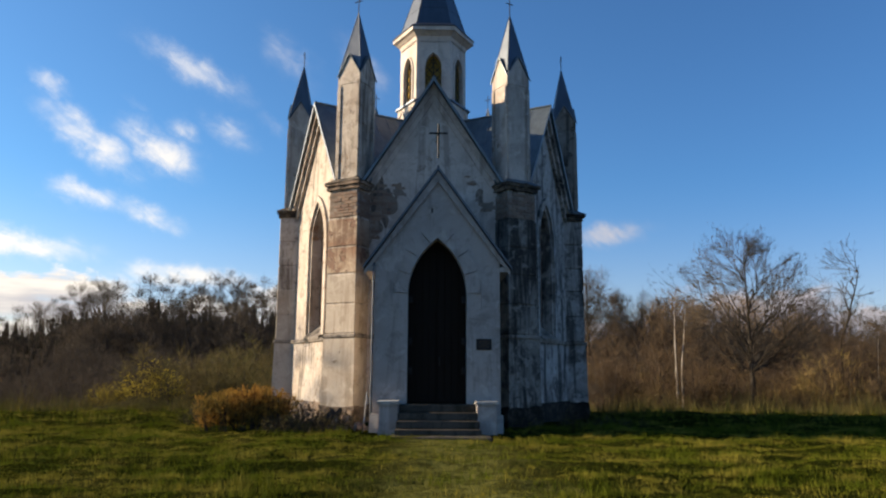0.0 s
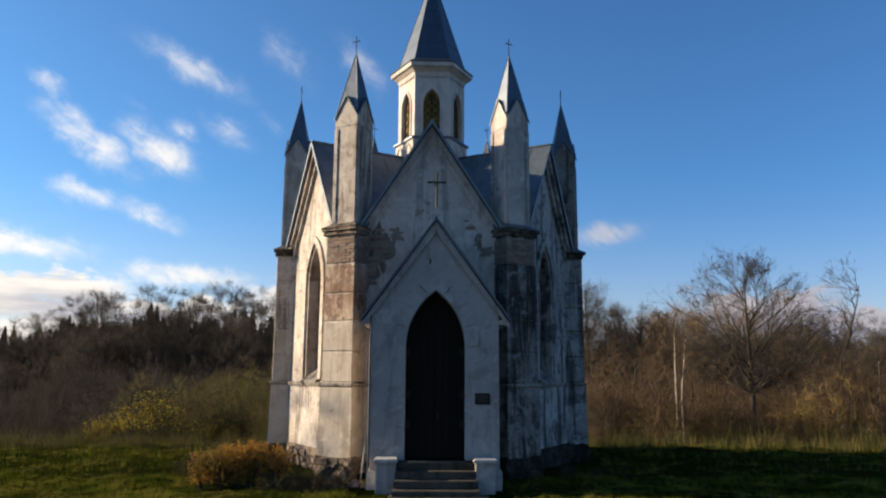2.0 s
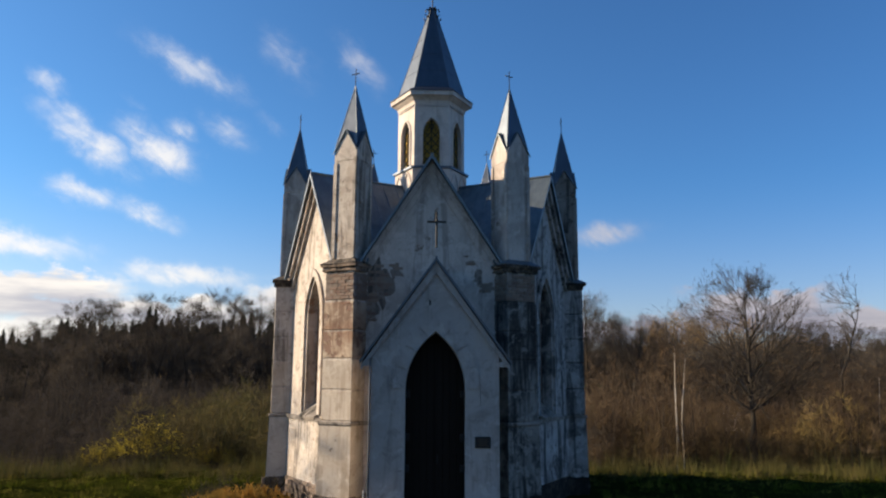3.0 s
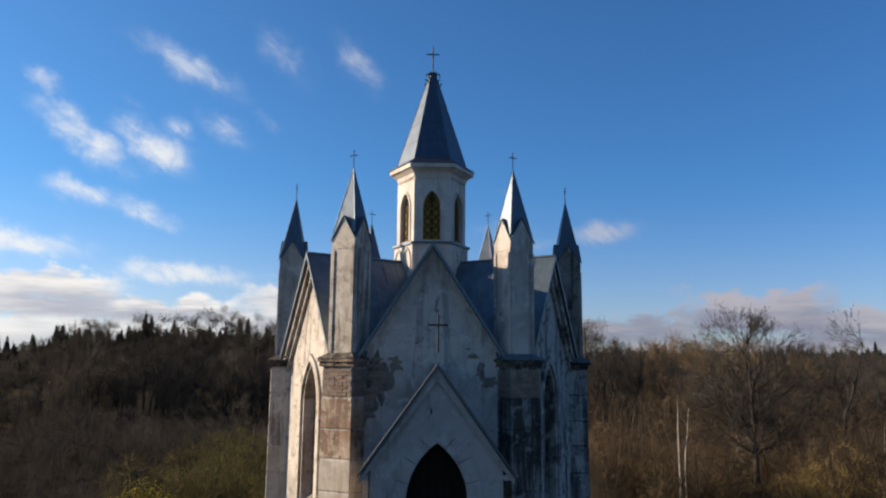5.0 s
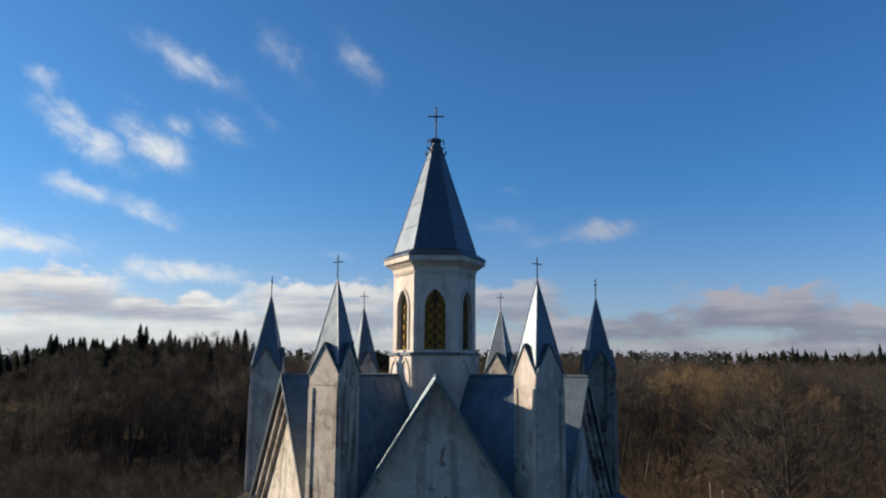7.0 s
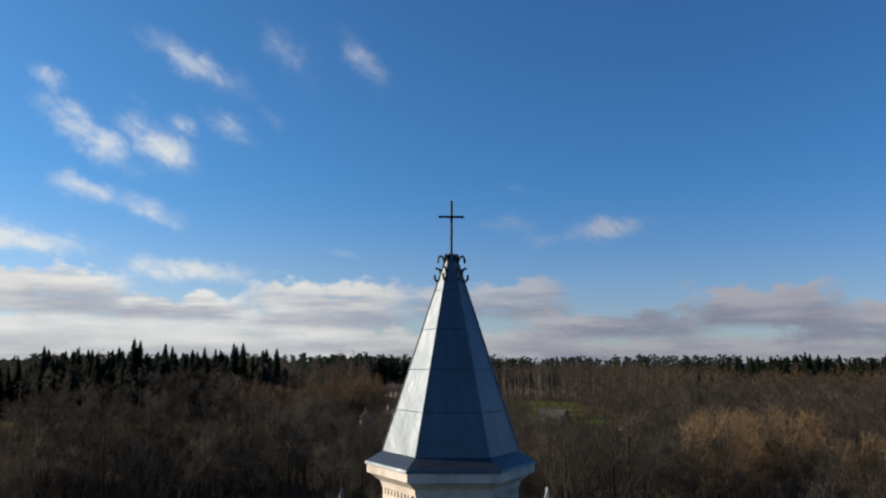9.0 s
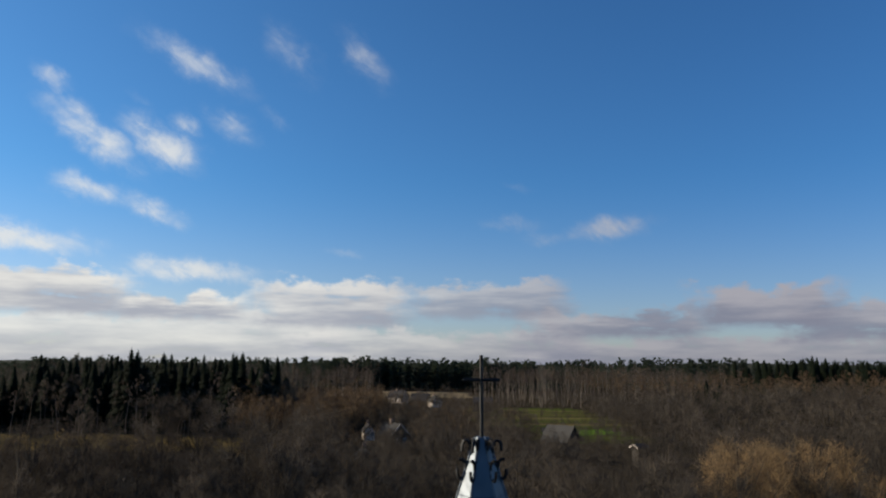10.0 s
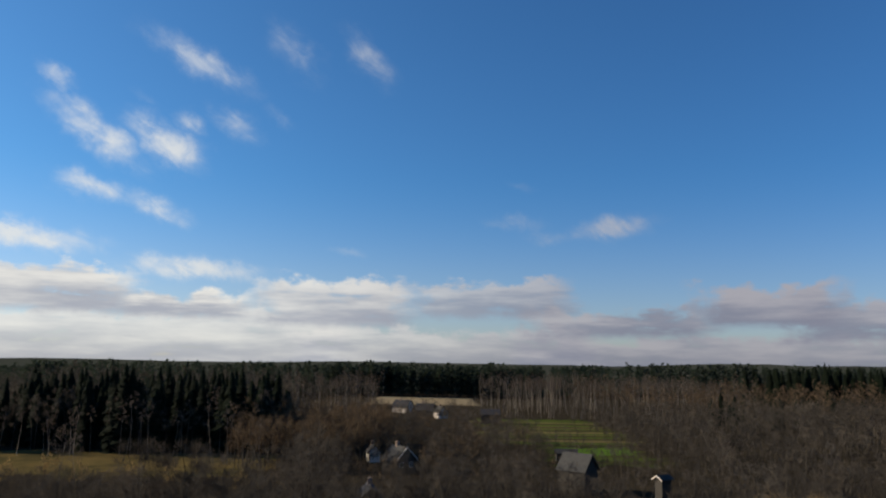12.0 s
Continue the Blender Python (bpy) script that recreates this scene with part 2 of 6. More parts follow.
def wood_nodes(a, b):
    def build(N, at):
        g = N.noise(N.vec("MULTIPLY", at, (18, 18, 1.2)), 1.0, 5, 0.6)
        return N.mix(g, a, b), g, 0.004
    return build


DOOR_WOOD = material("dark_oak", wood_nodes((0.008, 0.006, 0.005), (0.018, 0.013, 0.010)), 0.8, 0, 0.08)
BARN_WOOD = material("grey_barn_boards", wood_nodes((0.022, 0.019, 0.016), (0.05, 0.043, 0.036)), 0.9)
# near-black blotched stone for the steps, threshold and landing
DARK_STEP = material("mossy_step_stone", plaster_nodes((0.075, 0.064, 0.053), (0.045, 0.039, 0.032), (0.020, 0.022, 0.014), 0.8, 0.8), 0.95, 0, 0.1)
CONCRETE = material("cast_concrete", plaster_nodes((0.40, 0.39, 0.37), (0.30, 0.29, 0.27), (0.15, 0.15, 0.14), 0.5), 0.92)


def glass_like(name, colour, rough):
    m = bpy.data.materials.new(name)
    m.use_nodes = True
    N = Nodes(m.node_tree)
    b = N.add("ShaderNodeBsdfPrincipled", {"Base Color": (*colour, 1), "Roughness": rough, "Transmission Weight": 0.6, "IOR": 1.10, "Specular IOR Level": 0.2})
    N.add("ShaderNodeOutputMaterial", {"Surface": b.outputs[0]})
    return m


AMBER = glass_like("amber_glass", (0.46, 0.29, 0.075), 0.25)
DARK_GLASS = glass_like("old_window_glass", (0.25, 0.27, 0.26), 0.12)


def grass_nodes(N, at):
    p = world_at(N)
    s = N.add("ShaderNodeSeparateXYZ", {0: p})
    big = N.noise(p, 0.12, 5, 0.6)
    mid = N.noise(p, 0.9, 5, 0.65)
    fine = N.noise(p, 14, 4, 0.7)
    c = N.mix(N.ramp(big, 0.35, 0.65), (0.010, 0.013, 0.002), (0.022, 0.024, 0.004))
    c = N.mix(N.math("MULTIPLY", N.ramp(mid, 0.45, 0.72), 0.7), c, (0.052, 0.046, 0.012))
    c = N.mix(N.math("MULTIPLY", N.ramp(fine, 0.4, 0.7), 0.5), c, (0.022, 0.027, 0.007))
    # the trodden way to the door
    d = N.math("ABSOLUTE", N.math("SUBTRACT", s.outputs[0], 0.35))
    worn = N.math("MULTIPLY", N.ramp(N.math("MULTIPLY_ADD", mid, 2.6, d), 3.0, 1.5), N.ramp(s.outputs[1], -7.0, -8.2))
    worn = N.math("MULTIPLY", worn, N.math("MULTIPLY_ADD", N.ramp(N.noise(p, 3.1, 6, 0.7), 0.40, 0.58), 0.65, 0.35))
    c = N.mix(N.math("MULTIPLY", worn, 0.9), c, (0.115, 0.110, 0.030))
    # woodland floor past the mown hill top, darkened for tree shade; the far country
    edge = N.ramp(N.math("MULTIPLY_ADD", mid, 5.0, s.outputs[1]), 6.0, 13.0)
    c = N.mix(edge, c, N.mix(mid, (0.024, 0.019, 0.013), (0.046, 0.036, 0.024)))
    x, y = s.outputs[0], s.outputs[1]
    soft = N.math("MULTIPLY", N.math("SUBTRACT", big, 0.5), 24.0)

    def plot(x0, x1, y0, y1, f):
        fx = N.math("MULTIPLY", N.ramp(N.math("ADD", x, soft), x0 - 2, x0 + 2), N.ramp(N.math("ADD", x, soft), x1 + 2, x1 - 2))
        fy = N.math("MULTIPLY", N.ramp(N.math("ADD", y, soft), y0 - 2, y0 + 2), N.ramp(N.math("ADD", y, soft), y1 + 2, y1 - 2))
        return N.math("MULTIPLY", N.math("MULTIPLY", fx, fy), f)

    # village garden plots, the meadow before the spruces, and the stubble field before the pines
    row = N.add("ShaderNodeCombineXYZ", {0: N.math("MULTIPLY", x, 0.004), 1: N.math("MULTIPLY", N.math("MULTIPLY_ADD", x, 0.12, y), 0.16), 2: 0.0}).outputs[0]
    strips = N.noise(row, 1.0, 2, 0.5)
    beds = N.mix(N.ramp(N.noise(N.vec("ADD", row, (5, 9, 2)), 1.0, 2, 0.5), 0.46, 0.52), (0.062, 0.085, 0.016), (0.125, 0.098, 0.042))
    c = N.mix(plot(14, 58, 203, 292, 0.9), c, N.mix(N.ramp(strips, 0.42, 0.50), (0.042, 0.040, 0.017), beds))
    c = N.mix(plot(27, 50, 160, 203, 0.85), c, N.mix(N.ramp(strips, 0.44, 0.50), (0.050, 0.050, 0.018), (0.062, 0.080, 0.018)))
    c = N.mix(plot(31, 47, 178, 196, 1.0), c, (0.080, 0.135, 0.020))
    c = N.mix(plot(31, 47, 196, 199, 1.0), c, (0.028, 0.030, 0.012))
    c = N.mix(plot(-120, -36, 140, 176, 0.9), c, N.mix(N.ramp(N.noise(p, 0.06, 6, 0.65), 0.40, 0.62), (0.130, 0.092, 0.034), (0.062, 0.052, 0.022)))
    c = N.mix(plot(-36, 24, 400, 500, 0.9), c, (0.26, 0.20, 0.12))
    far = N.ramp(y, 560.0, 700.0)
    c = N.mix(far, c, N.mix(big, (0.030, 0.040, 0.028), (0.060, 0.055, 0.045)))
    return c, N.math("MULTIPLY_ADD", fine, 0.5, mid), 0.22


GRASS_SOIL = material("grass_ground", grass_nodes, 1.0, 0, 0.0)


def tuft_nodes(a, b, c3, scale):
    def build(N, at):
        r = N.add("ShaderNodeNewGeometry").outputs["Random Per Island"]
        p = world_at(N)
        c = N.mix(r, a, b)
        return N.mix(N.ramp(N.noise(p, scale, 4, 0.6), 0.42, 0.66), c, c3)
    return build


def fine_plant(name, a, b, c3, scale, rough=0.92, up=0.40, sheer=0.35):
    """Twigs, needles and leaves: round things drawn as flat slips, so that their light is evened towards the sky."""
    m = bpy.data.materials.new(name)
    m.use_nodes = True
    N = Nodes(m.node_tree)
    colour = tuft_nodes(a, b, c3, scale)(N, None)
    geo = N.add("ShaderNodeNewGeometry")
    lift = N.add("ShaderNodeVectorMath", {0: geo.outputs["Normal"], 1: (1 - up, 1 - up, 1 - up)}, operation="MULTIPLY").outputs[0]
    n = N.vec("NORMALIZE", N.vec("ADD", lift, (0, 0, up)))
    bsdf = N.add("ShaderNodeBsdfPrincipled", {"Base Color": colour, "Roughness": rough, "Specular IOR Level": 0.08, "Normal": n})
    thin = N.add("ShaderNodeBsdfTranslucent", {"Color": colour})
    both = N.add("ShaderNodeMixShader", {0: sheer, 1: bsdf.outputs[0], 2: thin.outputs[0]})
    N.add("ShaderNodeOutputMaterial", {"Surface": both.outputs[0]})
    return m


BLADES = fine_plant("grass_blades", (0.024, 0.036, 0.003), (0.096, 0.112, 0.008), (0.190, 0.160, 0.026), 0.9, 1.0, 0.08, 0.24)
DRY_GRASS = fine_plant("dry_grass", (0.058, 0.050, 0.016), (0.105, 0.084, 0.029), (0.046, 0.050, 0.013), 0.8, 0.9, 0.1, 0.25)
BARK = fine_plant("grey_brown_bark", (0.020, 0.016, 0.012), (0.036, 0.029, 0.022), (0.050, 0.042, 0.033), 0.3, 0.95, 0.3, 0.0)
FAR_BIRCH = material("dull_birch_bark", tuft_nodes((0.13, 0.108, 0.088), (0.19, 0.16, 0.13), (0.085, 0.068, 0.054), 0.6), 0.95, 0, 0.1)
BIRCH_BARK = material("birch_bark", tuft_nodes((0.52, 0.45, 0.36), (0.60, 0.53, 0.43), (0.28, 0.235, 0.18), 2.0), 0.9, 0, 0.15)
SAPLING_BARK = fine_plant("sapling_bark", (0.085, 0.062, 0.042), (0.13, 0.098, 0.068), (0.065, 0.048, 0.034), 0.4, 0.95, 0.2, 0.0)
TWIGS = fine_plant("bare_twigs", (0.034, 0.028, 0.0215), (0.053, 0.043, 0.033), (0.098, 0.079, 0.060), 0.14)
# darker copy of the bare twigs; the left wood's shade put into colour
TWIGS_SHADED = fine_plant("dark_alder_twigs", (0.023, 0.0185, 0.015), (0.036, 0.029, 0.023), (0.060, 0.048, 0.037), 0.16)
TWIGS_RED = fine_plant("russet_twigs", (0.056, 0.037, 0.022), (0.086, 0.057, 0.033), (0.135, 0.092, 0.054), 0.22)
TWIGS_GREY = fine_plant("pale_birch_twigs", (0.072, 0.056, 0.044), (0.096, 0.076, 0.060), (0.078, 0.056, 0.041), 0.03)
PALE_TWIGS = fine_plant("white_birch_twigs", (0.090, 0.073, 0.059), (0.125, 0.102, 0.083), (0.080, 0.062, 0.049), 0.3)
LEAF_RUST = fine_plant("rust_leaves", (0.24, 0.118, 0.026), (0.42, 0.225, 0.048), (0.20, 0.135, 0.032), 1.1)
LEAF_BROWN = fine_plant("brown_leaves", (0.072, 0.047, 0.022), (0.125, 0.082, 0.038), (0.090, 0.064, 0.028), 0.35)
LEAF_GOLD = fine_plant("golden_leaves", (0.23, 0.150, 0.060), (0.33, 0.215, 0.086), (0.17, 0.115, 0.050), 0.3)
TAN_LEAF = fine_plant("tan_leaves", (0.16, 0.108, 0.042), (0.25, 0.168, 0.068), (0.20, 0.145, 0.050), 0.5)
OCHRE_TWIGS = fine_plant("ochre_twigs", (0.135, 0.090, 0.047), (0.20, 0.132, 0.068), (0.25, 0.168, 0.088), 0.35)
LEAF_YELLOW = fine_plant("yellow_green_leaves", (0.24, 0.185, 0.026), (0.40, 0.30, 0.04), (0.085, 0.066, 0.018), 1.1)
WEEDS = fine_plant("dry_weeds", (0.080, 0.062, 0.025), (0.125, 0.096, 0.040), (0.066, 0.062, 0.020), 0.6)
NEEDLES = fine_plant("spruce_needles", (0.009, 0.014, 0.008), (0.015, 0.022, 0.011), (0.012, 0.016, 0.009), 0.05, 0.92, 0.7)
PINE = fine_plant("pine_needles", (0.025, 0.036, 0.024), (0.036, 0.048, 0.030), (0.031, 0.039, 0.027), 0.03, 0.92, 0.7)

# ---------------------------------------------------------------- mesh helpers


def part(name, bm, mat, parent=None, label="", m=None):
    """Links a bmesh as one mesh object under a thing or a part."""
    if m is not None:
        bm.transform(m)
    bmesh.ops.recalc_face_normals(bm, faces=bm.faces)
    me = bpy.data.meshes.new(name)
    bm.to_mesh(me)
    bm.free()
    for one in mat if isinstance(mat, (list, tuple)) else [mat]:
        me.materials.append(one)
    ob = new(name, me)
    if parent is not None:
        ob.parent = parent
    if label:
        ob["label"] = label
    return ob


def box(bm, x0, x1, y0, y1, z0, z1, m=None):
    vs = [bm.verts.new((x, y, z)) for z in (z0, z1) for y in (y0, y1) for x in (x0, x1)]
    if m is not None:
        for v in vs:
            v.co = m @ v.co
    for f in ((0, 2, 3, 1), (4, 5, 7, 6), (0, 1, 5, 4), (2, 6, 7, 3), (0, 4, 6, 2), (1, 3, 7, 5)):
        bm.faces.new([vs[i] for i in f])
    return vs


def sheet(bm, outline, y0, y1, holes=()):
    """A slab in the x-z plane with openings, from y0 (outside) to y1."""
    edges = []
    for loop in (outline, *holes):
        vs = [bm.verts.new((x, y0, z)) for x, z in loop]
        edges += [bm.edges.new((vs[i], vs[(i + 1) % len(vs)])) for i in range(len(vs))]
    got = bmesh.ops.triangle_fill(bm, edges=edges, use_beauty=True, use_dissolve=False)
    faces = [g for g in got["geom"] if isinstance(g, bmesh.types.BMFace)]
    ext = bmesh.ops.extrude_face_region(bm, geom=faces)
    bmesh.ops.translate(bm, verts=[g for g in ext["geom"] if isinstance(g, bmesh.types.BMVert)], vec=(0, y1 - y0, 0))


def frustum(bm, n, r0, z0, r1, z1, turn=0.0, cx=0.0, cy=0.0):
    lo = [bm.verts.new((cx + r0 * math.cos(turn + 2 * math.pi * i / n), cy + r0 * math.sin(turn + 2 * math.pi * i / n), z0)) for i in range(n)]
    if r1 < 1e-4:
        tip = bm.verts.new((cx, cy, z1))
        for i in range(n):
            bm.faces.new((lo[i], lo[(i + 1) % n], tip))
    else:
        hi = [bm.verts.new((cx + r1 * math.cos(turn + 2 * math.pi * i / n), cy + r1 * math.sin(turn + 2 * math.pi * i / n), z1)) for i in range(n)]
        for i in range(n):
            bm.faces.new((lo[i], lo[(i + 1) % n], hi[(i + 1) % n], hi[i]))
        bm.faces.new(hi)
    bm.faces.new(lo[::-1])


def arch(w, z_foot, z_spring, z_top, cx=0.0, n=10):
    """The outline of a pointed opening, in x and z, from the left foot round to the right foot."""
    h = z_top - z_spring
    c = (h * h - w * w) / (2 * w)
    r = c + w
    end = math.atan2(h, c)
    left = [(cx + c - r * math.cos(a), z_spring + r * math.sin(a)) for a in (end * i / n for i in range(n + 1))]
    right = [(2 * cx - x, z) for x, z in left[-2::-1]]
    return ([(cx - w, z_foot)] if z_foot < z_spring - 1e-6 else []) + left + right + ([(cx + w, z_foot)] if z_foot < z_spring - 1e-6 else [])


def strip(bm, path, wide, y0, y1, outward=True):
    """A raised moulding of that width along an arch's outline."""
    out = []
    for i, (x, z) in enumerate(path):
        a, b = path[max(i - 1, 0)], path[min(i + 1, len(path) - 1)]
        tx, tz = b[0] - a[0], b[1] - a[1]
        d = math.hypot(tx, tz)
        out.append((x - wide * tz / d, z + wide * tx / d))
    for i in range(len(path) - 1):
        q = [(path[i], y0), (path[i + 1], y0), (out[i + 1], y0), (out[i], y0)]
        v = [bm.verts.new((p[0], y0, p[1])) for p, _ in q] + [bm.verts.new((p[0], y1, p[1])) for p, _ in q]
        for f in ((0, 1, 2, 3), (7, 6, 5, 4), (0, 4, 5, 1), (1, 5, 6, 2), (2, 6, 7, 3), (3, 7, 4, 0)):
            bm.faces.new([v[k] for k in f])


def bar(bm, a, b, r, n=6):
    """A round rod from a to b."""
    a, b = Vector(a), Vector(b)
    q = (b - a).to_track_quat("Z", "Y").to_matrix()
    rings = [[bm.verts.new(p + q @ Vector((r * math.cos(2 * math.pi * i / n), r * math.sin(2 * math.pi * i / n), 0))) for i in range(n)] for p in (a, b)]
    for i in range(n):
        bm.faces.new((rings[0][i], rings[0][(i + 1) % n], rings[1][(i + 1) % n], rings[1][i]))
    bm.faces.new(rings[0][::-1])
    bm.faces.new(rings[1])


def turned(degrees):
    return Matrix.Rotation(radians(degrees), 4, "Z")


def cross_mesh(h, arm, r, z0, x=0.0, y=0.0):
    bm = bmesh.new()
    bar(bm, (x, y, z0), (x, y, z0 + h), r)
    bar(bm, (x - arm, y, z0 + h * 0.72), (x + arm, y, z0 + h * 0.72), r)
    return bm


# ---------------------------------------------------------------- the chapel: a hexagon, one gable a side, a pier at each corner
R_PIER, AP_WALL, AP_VERGE = 4.40, 3.95, 4.22
Z_RIDGE, SLOPE, Z_BAND, Z_CORNICE = 9.54, 1.56, 2.33, 6.42

chapel = tagged(new("chapel"), "small hexagonal neo-gothic chapel of stained pale plaster with tin spires", "chapel")


def wall_outline(half, foot=0.45, drop=0.16):
    e = Z_RIDGE - drop - SLOPE * half
    return [(-half, foot), (half, foot), (half, e), (0, Z_RIDGE - drop), (-half, e)]


def wall_panel(k):
    m = turned(60 * k)
    bm = bmesh.new()
    holes = () if k == 0 else (arch(0.50, 2.50, 5.25, 6.35),)
    sheet(bm, wall_outline(2.02), -AP_WALL, -AP_WALL + 0.42, holes)
    skin = {0: PLASTER_GABLE, 1: PLASTER_STREAKED}.get(k, PLASTER)
    wall = part("wall", bm, skin, chapel, {0: "dirty beige plaster gable wall with bare brick patches", 1: "black-streaked plaster gable wall"}.get(k, "stained cream plaster gable wall"), m)
    bm = bmesh.new()
    box(bm, -1.78, 1.78, -AP_WALL - 0.05, -AP_WALL - 0.003, 0.55, Z_BAND - 0.06)
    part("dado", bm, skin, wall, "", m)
    bm = bmesh.new()
    box(bm, -1.80, 1.80, -AP_WALL - 0.11, -AP_WALL - 0.002, Z_BAND - 0.06, Z_BAND + 0.04)
    part("string_course", bm, PLASTER_GREY, wall, "weathered grey ledge", m)
    bm = bmesh.new()
    box(bm, -1.80, 1.80, -AP_WALL - 0.10, -AP_WALL + 0.40, -0.3, 0.56)
    part("plinth", bm, DARK_STONE if k == 1 else RUBBLE, wall, "rough fieldstone base with lost plaster", m)
    if k == 5:
        footing_stones(wall, m, -1.7, -AP_WALL - 0.10, 1.7, random.Random(31))
    # raking cove under the verge
    for s in (-1, 1):
        bm = bmesh.new()
        for inner, outer, y0 in ((0.30, 0.14, -AP_WALL - (0.10 if k else 0.04)), (0.16, 0.02, -AP_WALL - (0.20 if k else 0.10))):
            p = [(0, Z_RIDGE - 0.02 - inner * 1.85), (s * 1.9, Z_RIDGE - 0.02 - inner * 1.85 - SLOPE * 1.9),
                 (s * 1.9, Z_RIDGE - 0.02 - outer * 1.85 - SLOPE * 1.9), (0, Z_RIDGE - 0.02 - outer * 1.85)]
            sheet(bm, p, y0, -AP_WALL + 0.05)
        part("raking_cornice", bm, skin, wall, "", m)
    if k:
        window(k, m, wall, skin)
    else:
        loose_bricks(wall, m)
    return wall


def loose_bricks(wall, m):
    """Bare brickwork beside the porch roof, where the render has come away in ragged patches."""
    rng = random.Random(77)
    me = brick_mesh()
    for layer, (cx, cz, rx, rz) in enumerate(((-1.42, 6.05, 0.36, 0.62), (-1.62, 5.45, 0.2, 0.55), (-0.98, 6.35, 0.16, 0.22), (1.30, 6.22, 0.13, 0.22), (1.08, 6.60, 0.11, 0.07), (1.52, 5.92, 0.2, 0.13), (0.95, 6.78, 0.07, 0.03))):
        bm = bmesh.new()
        rim = []
        for i in range(44):
            a = 2 * math.pi * i / 44
            q = 0.92 + 0.75 * noise.noise(Vector((math.cos(a) * 1.9 + cx * 3, math.sin(a) * 1.9, 4))) + rng.uniform(-0.10, 0.10)
            rim.append((max(-1.8, min(1.8, cx + rx * q * math.cos(a))), cz + rz * q * math.sin(a)))
        sheet(bm, rim, -AP_WALL - 0.004 - 0.0025 * layer, -AP_WALL + 0.01)
        part("bare_patch", bm, MORTAR, wall, "dark bare masonry where the render fell", m)
        for i in range(int(2 * rz / 0.085)):
            z = cz - rz + (i + 0.5) * 0.085
            x = cx - rx + (0.13 if i % 2 else 0.0)
            while x < cx + rx:
                d = ((x + 0.12 - cx) / rx) ** 2 + ((z - cz) / rz) ** 2
                if d < 0.75 + 0.5 * noise.noise(Vector((x * 3, z * 3, 1))) and rng.random() > 0.26 and abs(x + 0.12) < 1.80:
                    b = new("brick", me)
                    b.parent = wall
                    b.matrix_basis = m @ Matrix.Translation((x + 0.12, -AP_WALL + 0.010 + rng.uniform(-0.008, 0.006), z)) @ turned(rng.uniform(-2, 2)) @ Matrix.Diagonal((0.250, 0.04, 0.077, 1))
                x += 0.26


def brick_mesh():
    bm = bmesh.new()
    box(bm, -0.5, 0.5, -0.5, 0.5, -0.5, 0.5)
    bmesh.ops.bevel(bm, geom=bm.edges[:], offset=0.06, segments=1, affect="EDGES")
    me = bpy.data.meshes.new("brick")
    bm.to_mesh(me)
    bm.free()
    me.materials.append(BRICK)
    return me


# greyer plaster with black streaks, for the right-hand wall and outer pier
PLASTER_STREAKED = material("damp_plaster", plaster_nodes((0.39, 0.362, 0.335), (0.25, 0.23, 0.215), (0.035, 0.034, 0.032), 0.85, 0.72, (0.15, 0.12, 0.1), 0.04), 0.94, 0, 0.1)


def footing_stones(owner, m, x0, y0, x1, rng):
    """Rough stones that stand out of the broken footing, in uneven courses."""
    me = brick_mesh()
    me.materials.clear()
    me.materials.append(RUBBLE)
    for row in range(3):
        x = x0 + rng.uniform(0, 0.1)
        while x < x1 - 0.12:
            w = rng.uniform(0.16, 0.34)
            if rng.random() > 0.22:
                b = new("stone", me)
                b.parent = owner
                b.matrix_basis = m @ Matrix.Translation((x + w / 2, y0 + rng.uniform(-0.02, 0.03), 0.06 + 0.17 * row + rng.uniform(-0.03, 0.03))) @ turned(rng.uniform(-14, 14)) @ Matrix.Rotation(radians(rng.uniform(-10, 10)), 4, "Y") @ Matrix.Diagonal((w * 0.94, 0.16, rng.uniform(0.12, 0.17), 1))
            x += w


